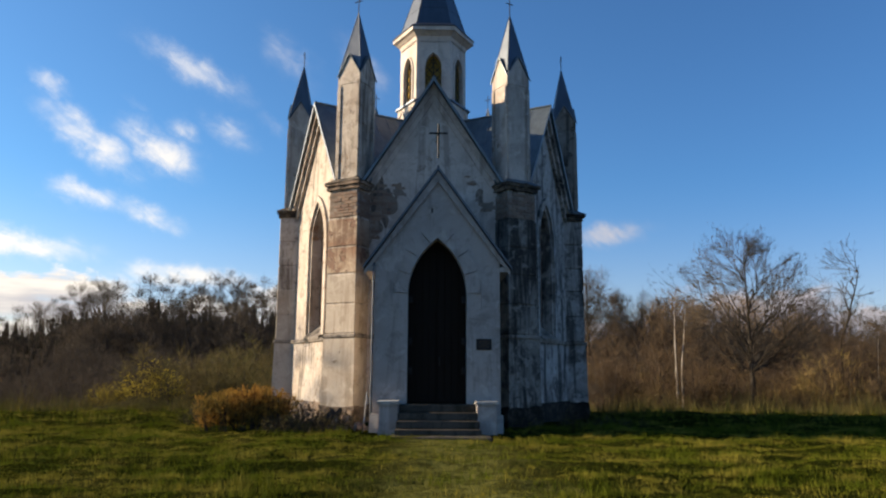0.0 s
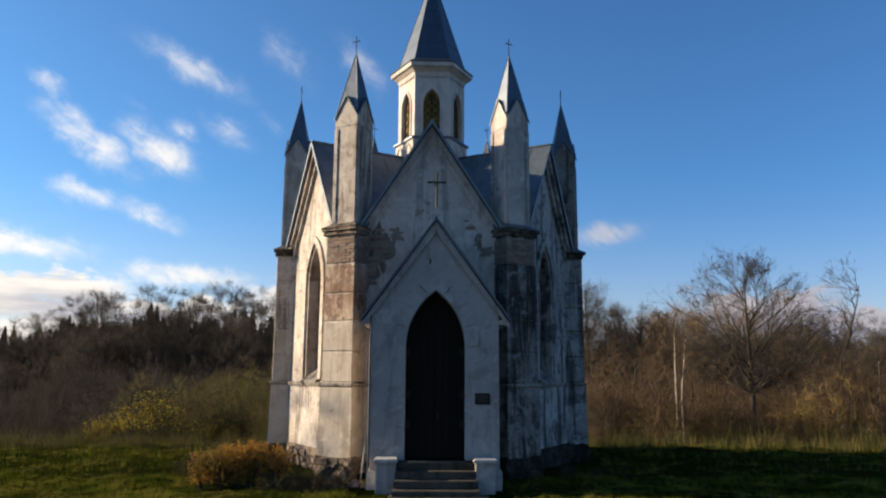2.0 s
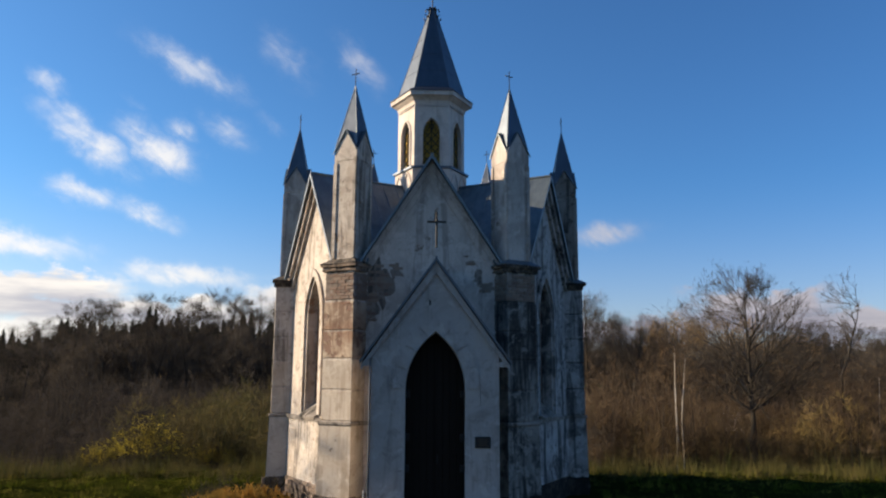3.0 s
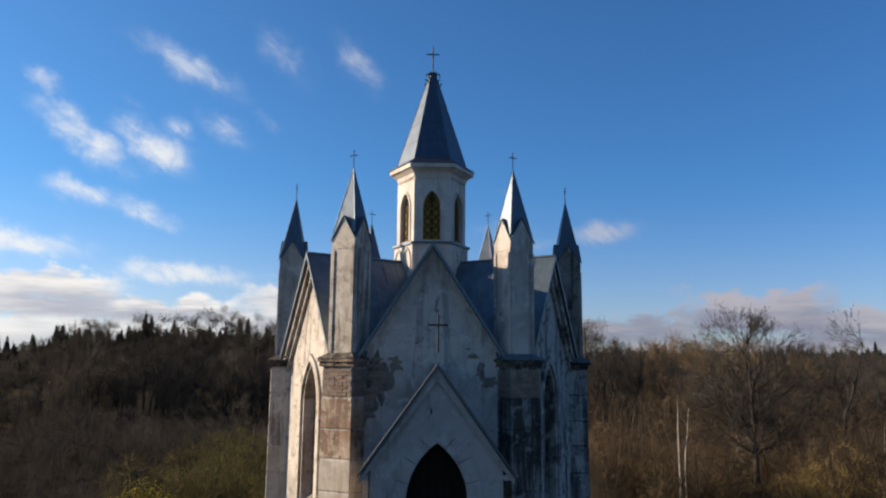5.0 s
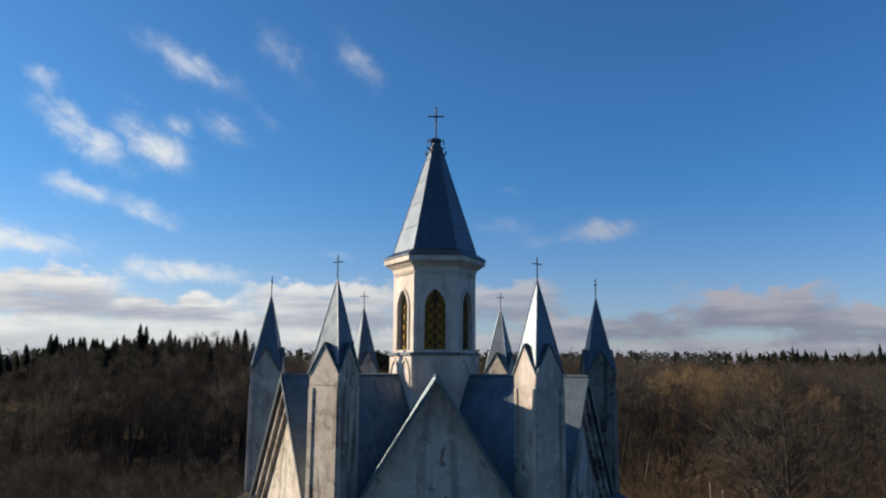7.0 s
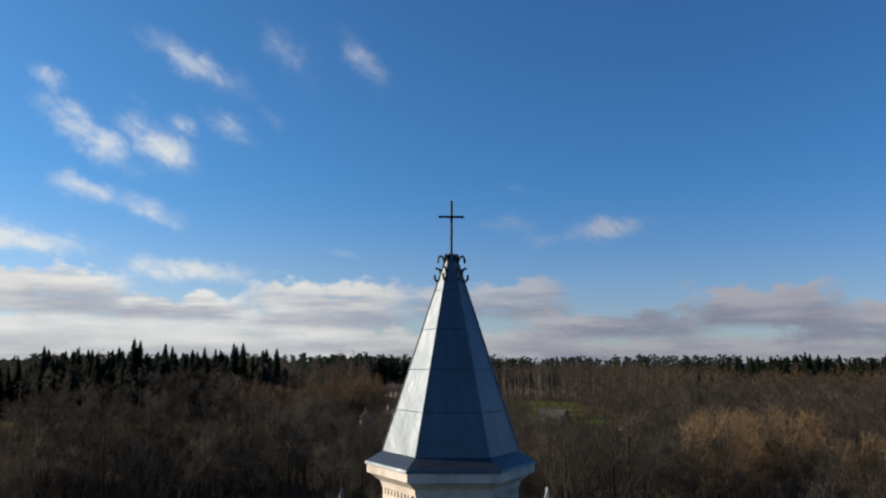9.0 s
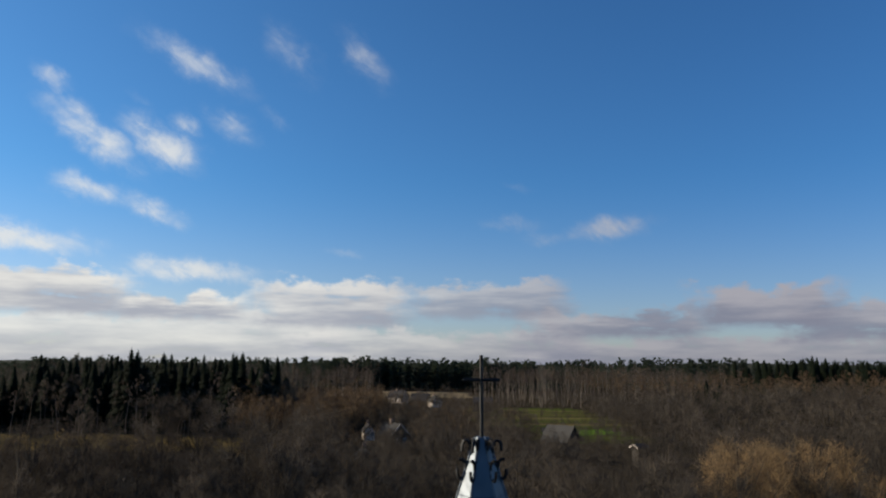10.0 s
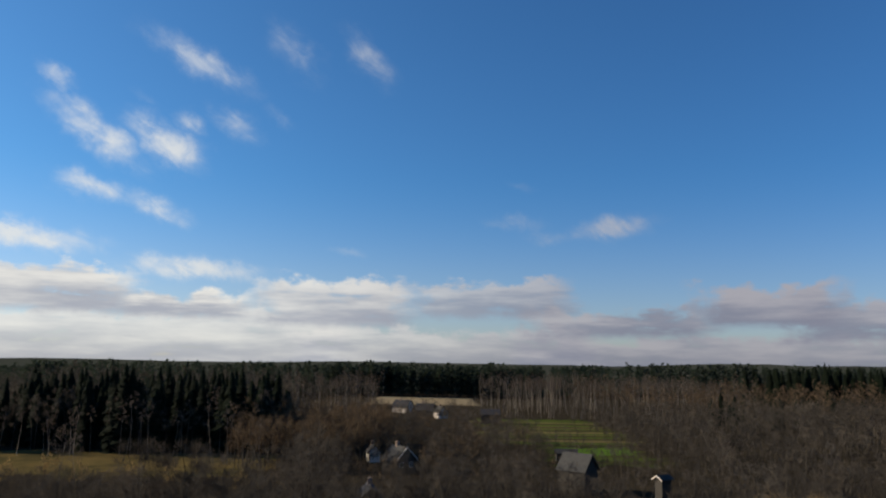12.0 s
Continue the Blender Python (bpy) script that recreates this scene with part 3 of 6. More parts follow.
def window(k, m, wall, skin):
    outer, path = arch(0.50, 2.50, 5.25, 6.35), arch(0.60, 2.45, 5.25, 6.47)
    bm = bmesh.new()
    strip(bm, path, 0.20, -AP_WALL - 0.07, -AP_WALL + 0.02)
    surround = part("window_surround", bm, skin, wall, "raised pointed plaster moulding", m)
    bm = bmesh.new()
    v = [bm.verts.new(p) for p in ((-0.62, -AP_WALL - 0.14, 2.40), (0.62, -AP_WALL - 0.14, 2.40), (0.62, -AP_WALL + 0.34, 2.78), (-0.62, -AP_WALL + 0.34, 2.78),
                                   (-0.62, -AP_WALL - 0.14, 2.33), (0.62, -AP_WALL - 0.14, 2.33), (0.62, -AP_WALL + 0.34, 2.33), (-0.62, -AP_WALL + 0.34, 2.33))]
    for f in ((0, 1, 2, 3), (7, 6, 5, 4), (0, 4, 5, 1), (1, 5, 6, 2), (2, 6, 7, 3), (3, 7, 4, 0)):
        bm.faces.new([v[i] for i in f])
    part("window_sill", bm, PLASTER_GREY, wall, "sloping worn sill", m)
    bm = bmesh.new()
    sheet(bm, arch(0.52, 2.5, 5.25, 6.38), -AP_WALL + 0.36, -AP_WALL + 0.37)
    part("pane", bm, DARK_GLASS, wall, "dark dusty leaded glass", m)
    bm = bmesh.new()
    for x in (-0.44, -0.15, 0.15, 0.44):
        box(bm, x - 0.022, x + 0.022, -AP_WALL + 0.31, -AP_WALL + 0.355, 2.6, 6.2 - abs(x) * 1.2)
    for i in range(11):
        z = 2.9 + 0.31 * i
        w = 0.5 if z < 5.3 else max(0.1, 0.5 * (6.35 - z) / 1.1)
        box(bm, -w, w, -AP_WALL + 0.31, -AP_WALL + 0.352, z - 0.015, z + 0.015)
    part("window_lattice", bm, RUST, wall, "rust-brown iron lattice", m)


RUST = material("rusty_iron", lambda N, at: N.mix(N.noise(world_at(N), 6, 4, 0.6), (0.13, 0.065, 0.04), (0.22, 0.13, 0.09)), 0.85, 0.2)


def pier(k):
    """A square corner pier, its outer face turned outwards: plinth, blocks, cornice, shaft, four gablets and a tin spirelet."""
    m = turned(60 * k - 30) @ Matrix.Translation((0, -R_PIER, 0))
    front = k in (0, 1, 2, 5)
    rng = random.Random(40 + k)
    bm = bmesh.new()
    box(bm, -0.46, 0.46, -0.46, 0.62, Z_BAND, Z_CORNICE)
    body = part("pier", bm, PLASTER_STAIN_SHADE if k in (1, 2) else PLASTER, chapel, "black-stained square corner pier, coloured darker for shade, with a tin spirelet" if k in (1, 2) else "stained square corner pier with a tin spirelet", m)
    skin = {1: PLASTER_STAIN_SHADE, 2: PLASTER_STREAKED}.get(k, PLASTER)
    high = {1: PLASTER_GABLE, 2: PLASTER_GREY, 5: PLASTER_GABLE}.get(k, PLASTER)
    bm = bmesh.new()
    vs = box(bm, -0.50, 0.50, -0.50, 0.6, 0.50, Z_BAND)
    for v in vs[:4]:
        v.co.x *= 1.06
        v.co.y = v.co.y * 1.06 if v.co.y < 0 else v.co.y
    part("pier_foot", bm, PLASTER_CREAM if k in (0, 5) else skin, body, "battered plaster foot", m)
    bm = bmesh.new()
    box(bm, -0.55, 0.55, -0.55, 0.6, -0.3, 0.52)
    bmesh.ops.subdivide_edges(bm, edges=bm.edges[:], cuts=5, use_grid_fill=True)
    for v in bm.verts:
        v.co += Vector([noise.noise(v.co * 3.1 + Vector((k * 7, i * 5, 0))) * 0.06 for i in range(3)])
    part("plinth", bm, DARK_STONE if k in (1, 2) else RUBBLE, body, "crumbling fieldstone footing", m)
    if k in (0, 5):
        footing_stones(body, m, -0.55, -0.56, 0.55, rng)
    bm = bmesh.new()
    box(bm, -0.54, 0.54, -0.54, 0.6, Z_BAND - 0.05, Z_BAND + 0.045)
    bmesh.ops.bevel(bm, geom=bm.edges[:], offset=0.02, segments=1, affect="EDGES")
    part("string_course", bm, PLASTER_GREY, body, "", m)
    # rendered blocks with open joints between them
    z = Z_BAND + 0.05
    for i, h in enumerate((0.80, 0.80, 0.74, 0.78, 0.78)):
        lost = i == 4 and k in (0, 1)
        bm = bmesh.new()
        d = 0.018 if not lost else 0.004
        box(bm, -0.462 - d, 0.462 + d, -0.462 - d, 0.55, z + 0.022, z + h - 0.022)
        bmesh.ops.bevel(bm, geom=bm.edges[:], offset=0.014, segments=1, affect="EDGES")
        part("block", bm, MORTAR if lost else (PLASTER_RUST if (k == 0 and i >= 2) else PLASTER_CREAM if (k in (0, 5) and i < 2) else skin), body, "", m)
        if lost:
            brick_field(body, m, z + 0.05, z + h - 0.05, rng)
        z += h
    bm = bmesh.new()
    box(bm, -0.53, 0.53, -0.53, 0.58, Z_CORNICE - 0.12, Z_CORNICE)
    box(bm, -0.58, 0.58, -0.58, 0.6, Z_CORNICE, Z_CORNICE + 0.09)
    bmesh.ops.subdivide_edges(bm, edges=bm.edges[:], cuts=4, use_grid_fill=True)
    for v in bm.verts:
        v.co += Vector([noise.noise(v.co * 5.3 + Vector((k * 9, i * 4, 2))) * 0.035 for i in range(3)])
    part("cornice", bm, SOOTY if k in (1, 2, 5) else RUBBLE, body, "broken weathered cornice", m)
    bm = bmesh.new()
    vs = box(bm, -0.60, 0.60, -0.60, 0.55, Z_CORNICE + 0.08, Z_CORNICE + 0.24)
    for v in vs[4:]:
        v.co.x *= 0.60
        v.co.y *= 0.60 if v.co.y < 0 else 0.7
    part("cornice_flashing", bm, ROOF if k in (1, 2) else SOOTY, body, "sloping weathering", m)
    # upper shaft
    h = 0.368
    bm = bmesh.new()
    box(bm, -h, h, -h, h, Z_CORNICE + 0.1, 9.62)
    shaft = part("shaft", bm, high, body, "stained plaster shaft", m)
    for s in range(4):
        bm = bmesh.new()
        for x in (-h + 0.05, h - 0.05):
            box(bm, x - 0.05, x + 0.05, -h - 0.03, -h - 0.003, Z_CORNICE + 0.25, 9.35)
        part("pilaster_strip", bm, high, body, "", m @ turned(90 * s))
    zs, za, out = 9.60, 10.27, 0.415
    for s in range(4):
        mm = m @ turned(90 * s)
        bm = bmesh.new()
        sheet(bm, [(-h, 9.40), (h, 9.40), (h, 9.64), (0, za - 0.03), (-h, 9.64)], -h - 0.012, -h + 0.2)
        part("gablet", bm, high, body, "", mm)
        bm = bmesh.new()
        for q in (-1, 1):
            # a sloping triangle: ridge, eaves corner, and the valley back to the middle
            lo = [(0, -out, za), (q * out, -out, zs), (0, 0, za)]
            v = [bm.verts.new(p) for p in lo] + [bm.verts.new((p[0], p[1], p[2] + 0.03)) for p in lo]
            for f in ((2, 1, 0), (3, 4, 5), (0, 1, 4, 3), (1, 2, 5, 4), (2, 0, 3, 5)):
                bm.faces.new([v[i] for i in f])
        part("gablet_roof", bm, ROOF, body, "", mm)
    bm = bmesh.new()
    frustum(bm, 4, 0.362 * math.sqrt(2), 9.815, 0.0, 11.70, math.pi / 4)
    frustum(bm, 4, 0.30 * math.sqrt(2), 9.60, 0.362 * math.sqrt(2), 9.815, math.pi / 4)
    part("spirelet", bm, TIN, body, "pyramid of dull zinc sheet", m)
    bm = bmesh.new()
    for i in range(4):
        a = math.pi / 4 + i * math.pi / 2
        bar(bm, (0.512 * math.cos(a), 0.512 * math.sin(a), 9.815), (0, 0, 11.70), 0.013, 5)
    part("hip_seam", bm, TIN, body, "", m)
    part("cross", cross_mesh(0.55, 0.13, 0.014, 11.66), IRON, body, "thin black iron cross", m)
    # gutter end that throws the valley's water out over the cornice
    for s in (-1, 1):
        bm = bmesh.new()
        bar(bm, (s * 0.42, 0.3, Z_CORNICE + 0.42), (s * 0.66, -0.18, Z_CORNICE + 0.10), 0.035, 6)
        part("gutter_spout", bm, ROOF, body, "dark tin spout", m)
    return body


def brick_field(parent, m, z0, z1, rng):
    """Bare brickwork where the render has fallen, on the two outward sides."""
    course, long_, deep = 0.085, 0.26, 0.05
    me = brick_mesh()
    for side in (0, -90, 90):
        mm = m @ turned(side)
        n = int((z1 - z0) / course)
        for i in range(n):
            x = -0.46 + (0.13 if i % 2 else 0.0)
            while x < 0.42:
                w = min(long_, 0.46 - x)
                if rng.random() > 0.13:
                    b = new("brick", me)
                    b.parent = parent
                    y = -0.458 + rng.uniform(-0.006, 0.010)
                    b.matrix_basis = mm @ Matrix.Translation((x + w / 2, y, z0 + (i + 0.5) * course)) @ turned(rng.uniform(-2, 2)) @ Matrix.Diagonal((w - 0.012, deep, course - 0.011, 1))
                x += long_


def main_roof():
    """Six ridges that meet under the lantern; valleys run down to the piers."""
    for k in range(6):
        m = turned(60 * k)
        roof = None
        for s in (-1, 1):
            n = 14
            bm = bmesh.new()
            # from the verge back to the centre, down to the valley
            t30 = math.tan(radians(30))
            def at(y, u, lift):
                return bm.verts.new((s * u, -y, Z_RIDGE - SLOPE * u + lift))
            for lift, flip in ((0.05, 1), (0.0, -1)):
                a, b = at(AP_VERGE, 0, lift), at(0.02, 0, lift)
                c = at(3.35, 3.35 * t30, lift)
                d = at(AP_VERGE, 1.93, lift)
                e = at(3.35, 1.93, lift)
                for f in ((a, b, c), (a, c, e), (a, e, d)):
                    bm.faces.new(f)
            slope_part = part("roof_slope", bm, ROOF, chapel, "blue-grey standing-seam sheet roof", m)
            for i in range(2, 9):
                y = 0.45 * i
                u1 = min(y * t30, 1.93)
                bm = bmesh.new()
                bar(bm, (0, -y, Z_RIDGE + 0.055), (s * u1, -y, Z_RIDGE - SLOPE * u1 + 0.055), 0.014, 4)
                part("seam", bm, ROOF, slope_part, "", m)
            # edge trim along the verge; zinc stands in for sunlight on the left gable
            bm = bmesh.new()
            t = 0.07
            v = [bm.verts.new(p) for p in ((0, -AP_VERGE - 0.02, Z_RIDGE + t), (s * 1.95, -AP_VERGE - 0.02, Z_RIDGE + t - SLOPE * 1.95), (s * 1.95, -AP_VERGE - 0.02, Z_RIDGE - 0.06 - SLOPE * 1.95), (0, -AP_VERGE - 0.02, Z_RIDGE - 0.06),
                                           (0, -AP_VERGE + 0.03, Z_RIDGE + t), (s * 1.95, -AP_VERGE + 0.03, Z_RIDGE + t - SLOPE * 1.95), (s * 1.95, -AP_VERGE + 0.03, Z_RIDGE - 0.06 - SLOPE * 1.95), (0, -AP_VERGE + 0.03, Z_RIDGE - 0.06))]
            for f in ((0, 1, 2, 3), (7, 6, 5, 4), (0, 4, 5, 1), (1, 5, 6, 2), (2, 6, 7, 3), (3, 7, 4, 0)):
                bm.faces.new([v[i] for i in f])
            part("verge_trim", bm, TIN if k == 5 else ROOF, slope_part, "folded tin edge", m)
        bm = bmesh.new()
        bar(bm, (0, -AP_VERGE, Z_RIDGE + 0.05), (0, -1.0, Z_RIDGE + 0.05), 0.045, 6)
        part("ridge_cap", bm, ROOF, chapel, "", m)


def lantern():
    """The hexagonal lantern over the crossing of the ridges, and its spire."""
    turn = 0.0
    bm = bmesh.new()
    frustum(bm, 6, 1.19, 8.6, 1.19, 10.10, turn)
    base = part("lantern_base", bm, PLASTER_WHITE, chapel, "white hexagonal drum with blind pointed arches")
    bm = bmesh.new()
    frustum(bm, 6, 1.26, 10.10, 1.26, 10.17, turn)
    part("lantern_ledge", bm, TIN, base, "tin-covered ledge")
    for k in range(6):
        m = turned(60 * k)
        ap, half = 1.11 * math.cos(radians(30)), 1.11 * 0.5
        bm = bmesh.new()
        sheet(bm, [(-half, 10.17), (half, 10.17), (half, 12.40), (-half, 12.40)], -ap, -ap + 0.16, (arch(0.27, 10.24, 11.30, 11.80),))
        wall = part("lantern_wall", bm, PLASTER_WHITE, base, "", m)
        bm = bmesh.new()
        strip(bm, arch(0.285, 10.24, 11.30, 11.82), 0.07, -ap - 0.035, -ap + 0.02)
        part("window_surround", bm, PLASTER_WHITE, base, "", m)
        bm = bmesh.new()
        sheet(bm, arch(0.28, 10.22, 11.30, 11.82), -ap + 0.10, -ap + 0.105)
        part("pane", bm, AMBER, base, "amber leaded glass", m)
        bm = bmesh.new()
        y = -ap + 0.085
        bar(bm, (0, y, 10.24), (0, y, 11.8), 0.014, 4)
        for i in range(6):
            z = 10.30 + 0.27 * i
            for s in (-1, 1):
                top = 0.26 if z + 0.27 < 11.35 else max(0.04, 0.26 * (11.8 - z - 0.27) / 0.45)
                bar(bm, (0, y, z), (s * top, y, z + 0.27), 0.014, 4)
                bar(bm, (s * (0.26 if z < 11.3 else 0.16), y, z), (0, y, z + 0.27), 0.014, 4)
        part("window_lattice", bm, IRON, base, "black lattice of diamonds", m)
        # blind arches of the drum, and the dentils below the cornice
        bm = bmesh.new()
        for x in (-0.28, 0.28):
            strip(bm, arch(0.20, 9.2, 9.55, 9.98, x, 6), 0.055, -1.19 * 0.866 - 0.035, -1.19 * 0.866 + 0.02)
        part("blind_arch", bm, PLASTER_WHITE, base, "", m)
        for i in range(9):
            bm = bmesh.new()
            x = -0.44 + 0.11 * i
            box(bm, x - 0.028, x + 0.028, -ap - 0.04, -ap + 0.02, 12.20, 12.29)
            part("dentil", bm, PLASTER_WHITE, base, "", m)
    bm = bmesh.new()
    frustum(bm, 6, 1.12, 12.28, 1.16, 12.40, turn)
    frustum(bm, 6, 1.18, 12.40, 1.34, 12.52, turn)
    frustum(bm, 6, 1.38, 12.52, 1.38, 12.66, turn)
    cornice = part("lantern_cornice", bm, PLASTER_WHITE, base, "projecting white cornice")
    bm = bmesh.new()
    rings = ((1.42, 12.66), (1.40, 12.70), (1.13, 12.86), (0.07, 16.14))
    loops = [[bm.verts.new((r * math.cos(turn + i * math.pi / 3), r * math.sin(turn + i * math.pi / 3), z)) for i in range(6)] for r, z in rings]
    for a, b in zip(loops, loops[1:]):
        for i in range(6):
            bm.faces.new((a[i], a[(i + 1) % 6], b[(i + 1) % 6], b[i]))
    bm.faces.new(loops[0][::-1])
    bm.faces.new(loops[-1])
    spire = part("spire", bm, TIN, chapel, "six-sided spire of blue-grey zinc sheet")
    bm = bmesh.new()
    for i in range(6):
        a = i * math.pi / 3
        bar(bm, (1.13 * math.cos(a), 1.13 * math.sin(a), 12.86), (0.07 * math.cos(a), 0.07 * math.sin(a), 16.14), 0.016, 5)
    part("hip_seam", bm, TIN, spire)
    for j in range(1, 5):
        bm = bmesh.new()
        z = 12.86 + 0.66 * j
        r = 1.13 - (z - 12.86) / 3.28 * 1.06 + 0.003
        pts = [(r * math.cos(i * math.pi / 3), r * math.sin(i * math.pi / 3), z) for i in range(6)]
        for i in range(6):
            bar(bm, pts[i], pts[(i + 1) % 6], 0.005, 4)
        part("sheet_lap", bm, TIN, spire)
    finial = part("cross", cross_mesh(1.02, 0.22, 0.022, 16.06), IRON, spire, "tall black iron cross")
    # iron scrolls round the foot of the cross
    for k in range(6):
        m = turned(60 * k + 30)
        bm = bmesh.new()
        for r0, z0, r, up in ((0.10, 15.98, 0.085, 1), (0.17, 15.78, 0.075, -1)):
            pts = []
            for i in range(13):
                a = -math.pi * 0.6 + i * math.pi * 1.6 / 12
                pts.append((0, -(r0 + r + r * math.cos(a + math.pi) * (1 - i * 0.04)), z0 + up * r * 1.5 * math.sin(a)))
            for p, q in zip(pts, pts[1:]):
                bar(bm, p, q, 0.019, 4)
        bar(bm, (0, -0.08, 15.7), (0, -0.10, 16.12), 0.022, 4)
        part("iron_scroll", bm, IRON, spire, "wrought-iron scrollwork", m)


def porch():
    cx, y0, y1 = 0.11, -6.27, -AP_WALL + 0.05
    w, apex, eave = 1.50, 6.50, 4.22
    sl = (6.60 - 4.18) / 1.75
    bm = bmesh.new()
    sheet(bm, [(cx - w, 0.3), (cx + w, 0.3), (cx + w, eave - 0.05), (cx, eave + sl * w - 0.05), (cx - w, eave - 0.05)], y0, y0 + 0.42, (arch(0.70, 0.66, 3.25, 4.58, cx, 14),))
    front = part("porch_wall", bm, PLASTER_PORCH, chapel, "grey-white plaster porch gable with a pointed doorway")
    for s in (-1, 1):
        bm = bmesh.new()
        x = cx + s * w
        box(bm, min(x, x - s * 0.35), max(x, x - s * 0.35), y0 + 0.42, y1, 0.3, eave)
        part("porch_side", bm, PLASTER, front)
        bm = bmesh.new()
        xo = cx + s * 1.78
        ze = eave - sl * 0.28
        v = []
        for y in (y0 - 0.14, y1 + 0.2):
            for lift in (0.07, -0.01):
                v += [bm.verts.new((cx, y, eave + sl * w + lift)), bm.verts.new((xo, y, ze + lift))]
        for f in ((0, 1, 5, 4), (2, 6, 7, 3), (0, 2, 3, 1), (4, 5, 7, 6), (1, 3, 7, 5), (0, 4, 6, 2)):
            bm.faces.new([v[i] for i in f])
        slope = part("porch_roof", bm, TIN, front, "steep grey sheet roof")
        # raking plaster band under the verge
        bm = bmesh.new()
        p = [(cx, eave + sl * w - 0.02), (xo - s * 0.03, ze - 0.02), (xo - s * 0.03, ze - 0.16), (cx + s * 1.5, ze - 0.10), (cx, eave + sl * w - 0.30)]
        sheet(bm, [p[0], p[1], p[2], p[4]], y0 - 0.07, y0 - 0.002)
        part("raking_band", bm, PLASTER_PORCH, front)
        bm = bmesh.new()
        box(bm, min(cx + s * w, xo - s * 0.06), max(cx + s * w, xo - s * 0.06), y0 - 0.05, y1, ze - 0.06, ze + 0.06)
        part("eave_board", bm, PLASTER_PORCH, front)
    bm = bmesh.new()
    bar(bm, (cx, y0 - 0.14, eave + sl * w + 0.07), (cx, y1 + 0.2, eave + sl * w + 0.07), 0.03, 6)
    part("ridge_cap", bm, TIN, front)
    # dressed stones round the doorway
    ring = arch(0.71, 0.66, 3.25, 4.60, cx, 14)
    lower = [(0.66 + i * (3.25 - 0.66) / 7) for i in range(8)]
    arc = ring[1:-1]
    for i in range(0, len(arc) - 1, 4):
        seg = arc[i:i + 5]
        if len(seg) > 1:
            bm = bmesh.new()
            strip(bm, [(a * 0.99 + cx * 0.01, b) for a, b in seg], 0.33, y0 - 0.045, y0 - 0.001)
            bmesh.ops.remove_doubles(bm, verts=bm.verts[:], dist=0.002)
            mid = sum((v.co for v in bm.verts), Vector()) / len(bm.verts)
            for v in bm.verts:
                v.co.x, v.co.z = mid.x + (v.co.x - mid.x) * 0.955, mid.z + (v.co.z - mid.z) * 0.955
            part("voussoir", bm, PLASTER_PORCH, front)
    for s in (-1, 1):
        for i, (a, b) in enumerate(((2.66, 3.24), (2.95, 3.6))):
            bm = bmesh.new()
            x0, x1 = sorted((cx + s * (0.71 if i == 0 else 1.05), cx + s * 1.05 if i == 0 else cx + s * 1.28))
            box(bm, x0 + 0.006, x1 - 0.006, y0 - 0.016, y0 - 0.001, a, b - 0.012)
            part("quoin", bm, PLASTER_PORCH, front)
    # door: two dark leaves with rails and iron hinges, back in the reveal
    yd = y0 + 0.30
    door = part_door(cx, yd, front)
    # floor slab of the porch and threshold
    bm = bmesh.new()
    box(bm, cx - 1.1, cx + 1.1, y0 - 0.05, y0 + 0.45, 0.3, 0.66)
    part("threshold", bm, DARK_STEP, front)
    bm = bmesh.new()
    box(bm, cx - w - 0.06, cx + w + 0.06, y0 - 0.06, y1, -0.3, 0.42)
    bmesh.ops.subdivide_edges(bm, edges=bm.edges[:], cuts=5, use_grid_fill=True)
    for v in bm.verts:
        v.co += Vector([noise.noise(v.co * 3.1 + Vector((3, i * 5, 0))) * 0.03 for i in range(3)])
    part("porch_plinth", bm, CONCRETE, front)
    part("cross", cross_mesh(0.88, 0.23, 0.025, 6.62, cx, y0 + 0.02), IRON, front, "black iron cross on the porch gable")
    # the small dark vent in the gable, and the pale rod at the porch corner
    bm = bmesh.new()
    box(bm, cx - 0.16, cx - 0.12, y0 - 0.012, y0, 5.22, 5.34)
    part("vent_slot", bm, IRON, front)
    bm = bmesh.new()
    bar(bm, (cx - w - 0.03, y0 - 0.045, 0.15), (cx - w - 0.03, y0 - 0.045, 4.1), 0.022, 6)
    part("drain_pipe", bm, TIN, front, "thin pale upright rod")


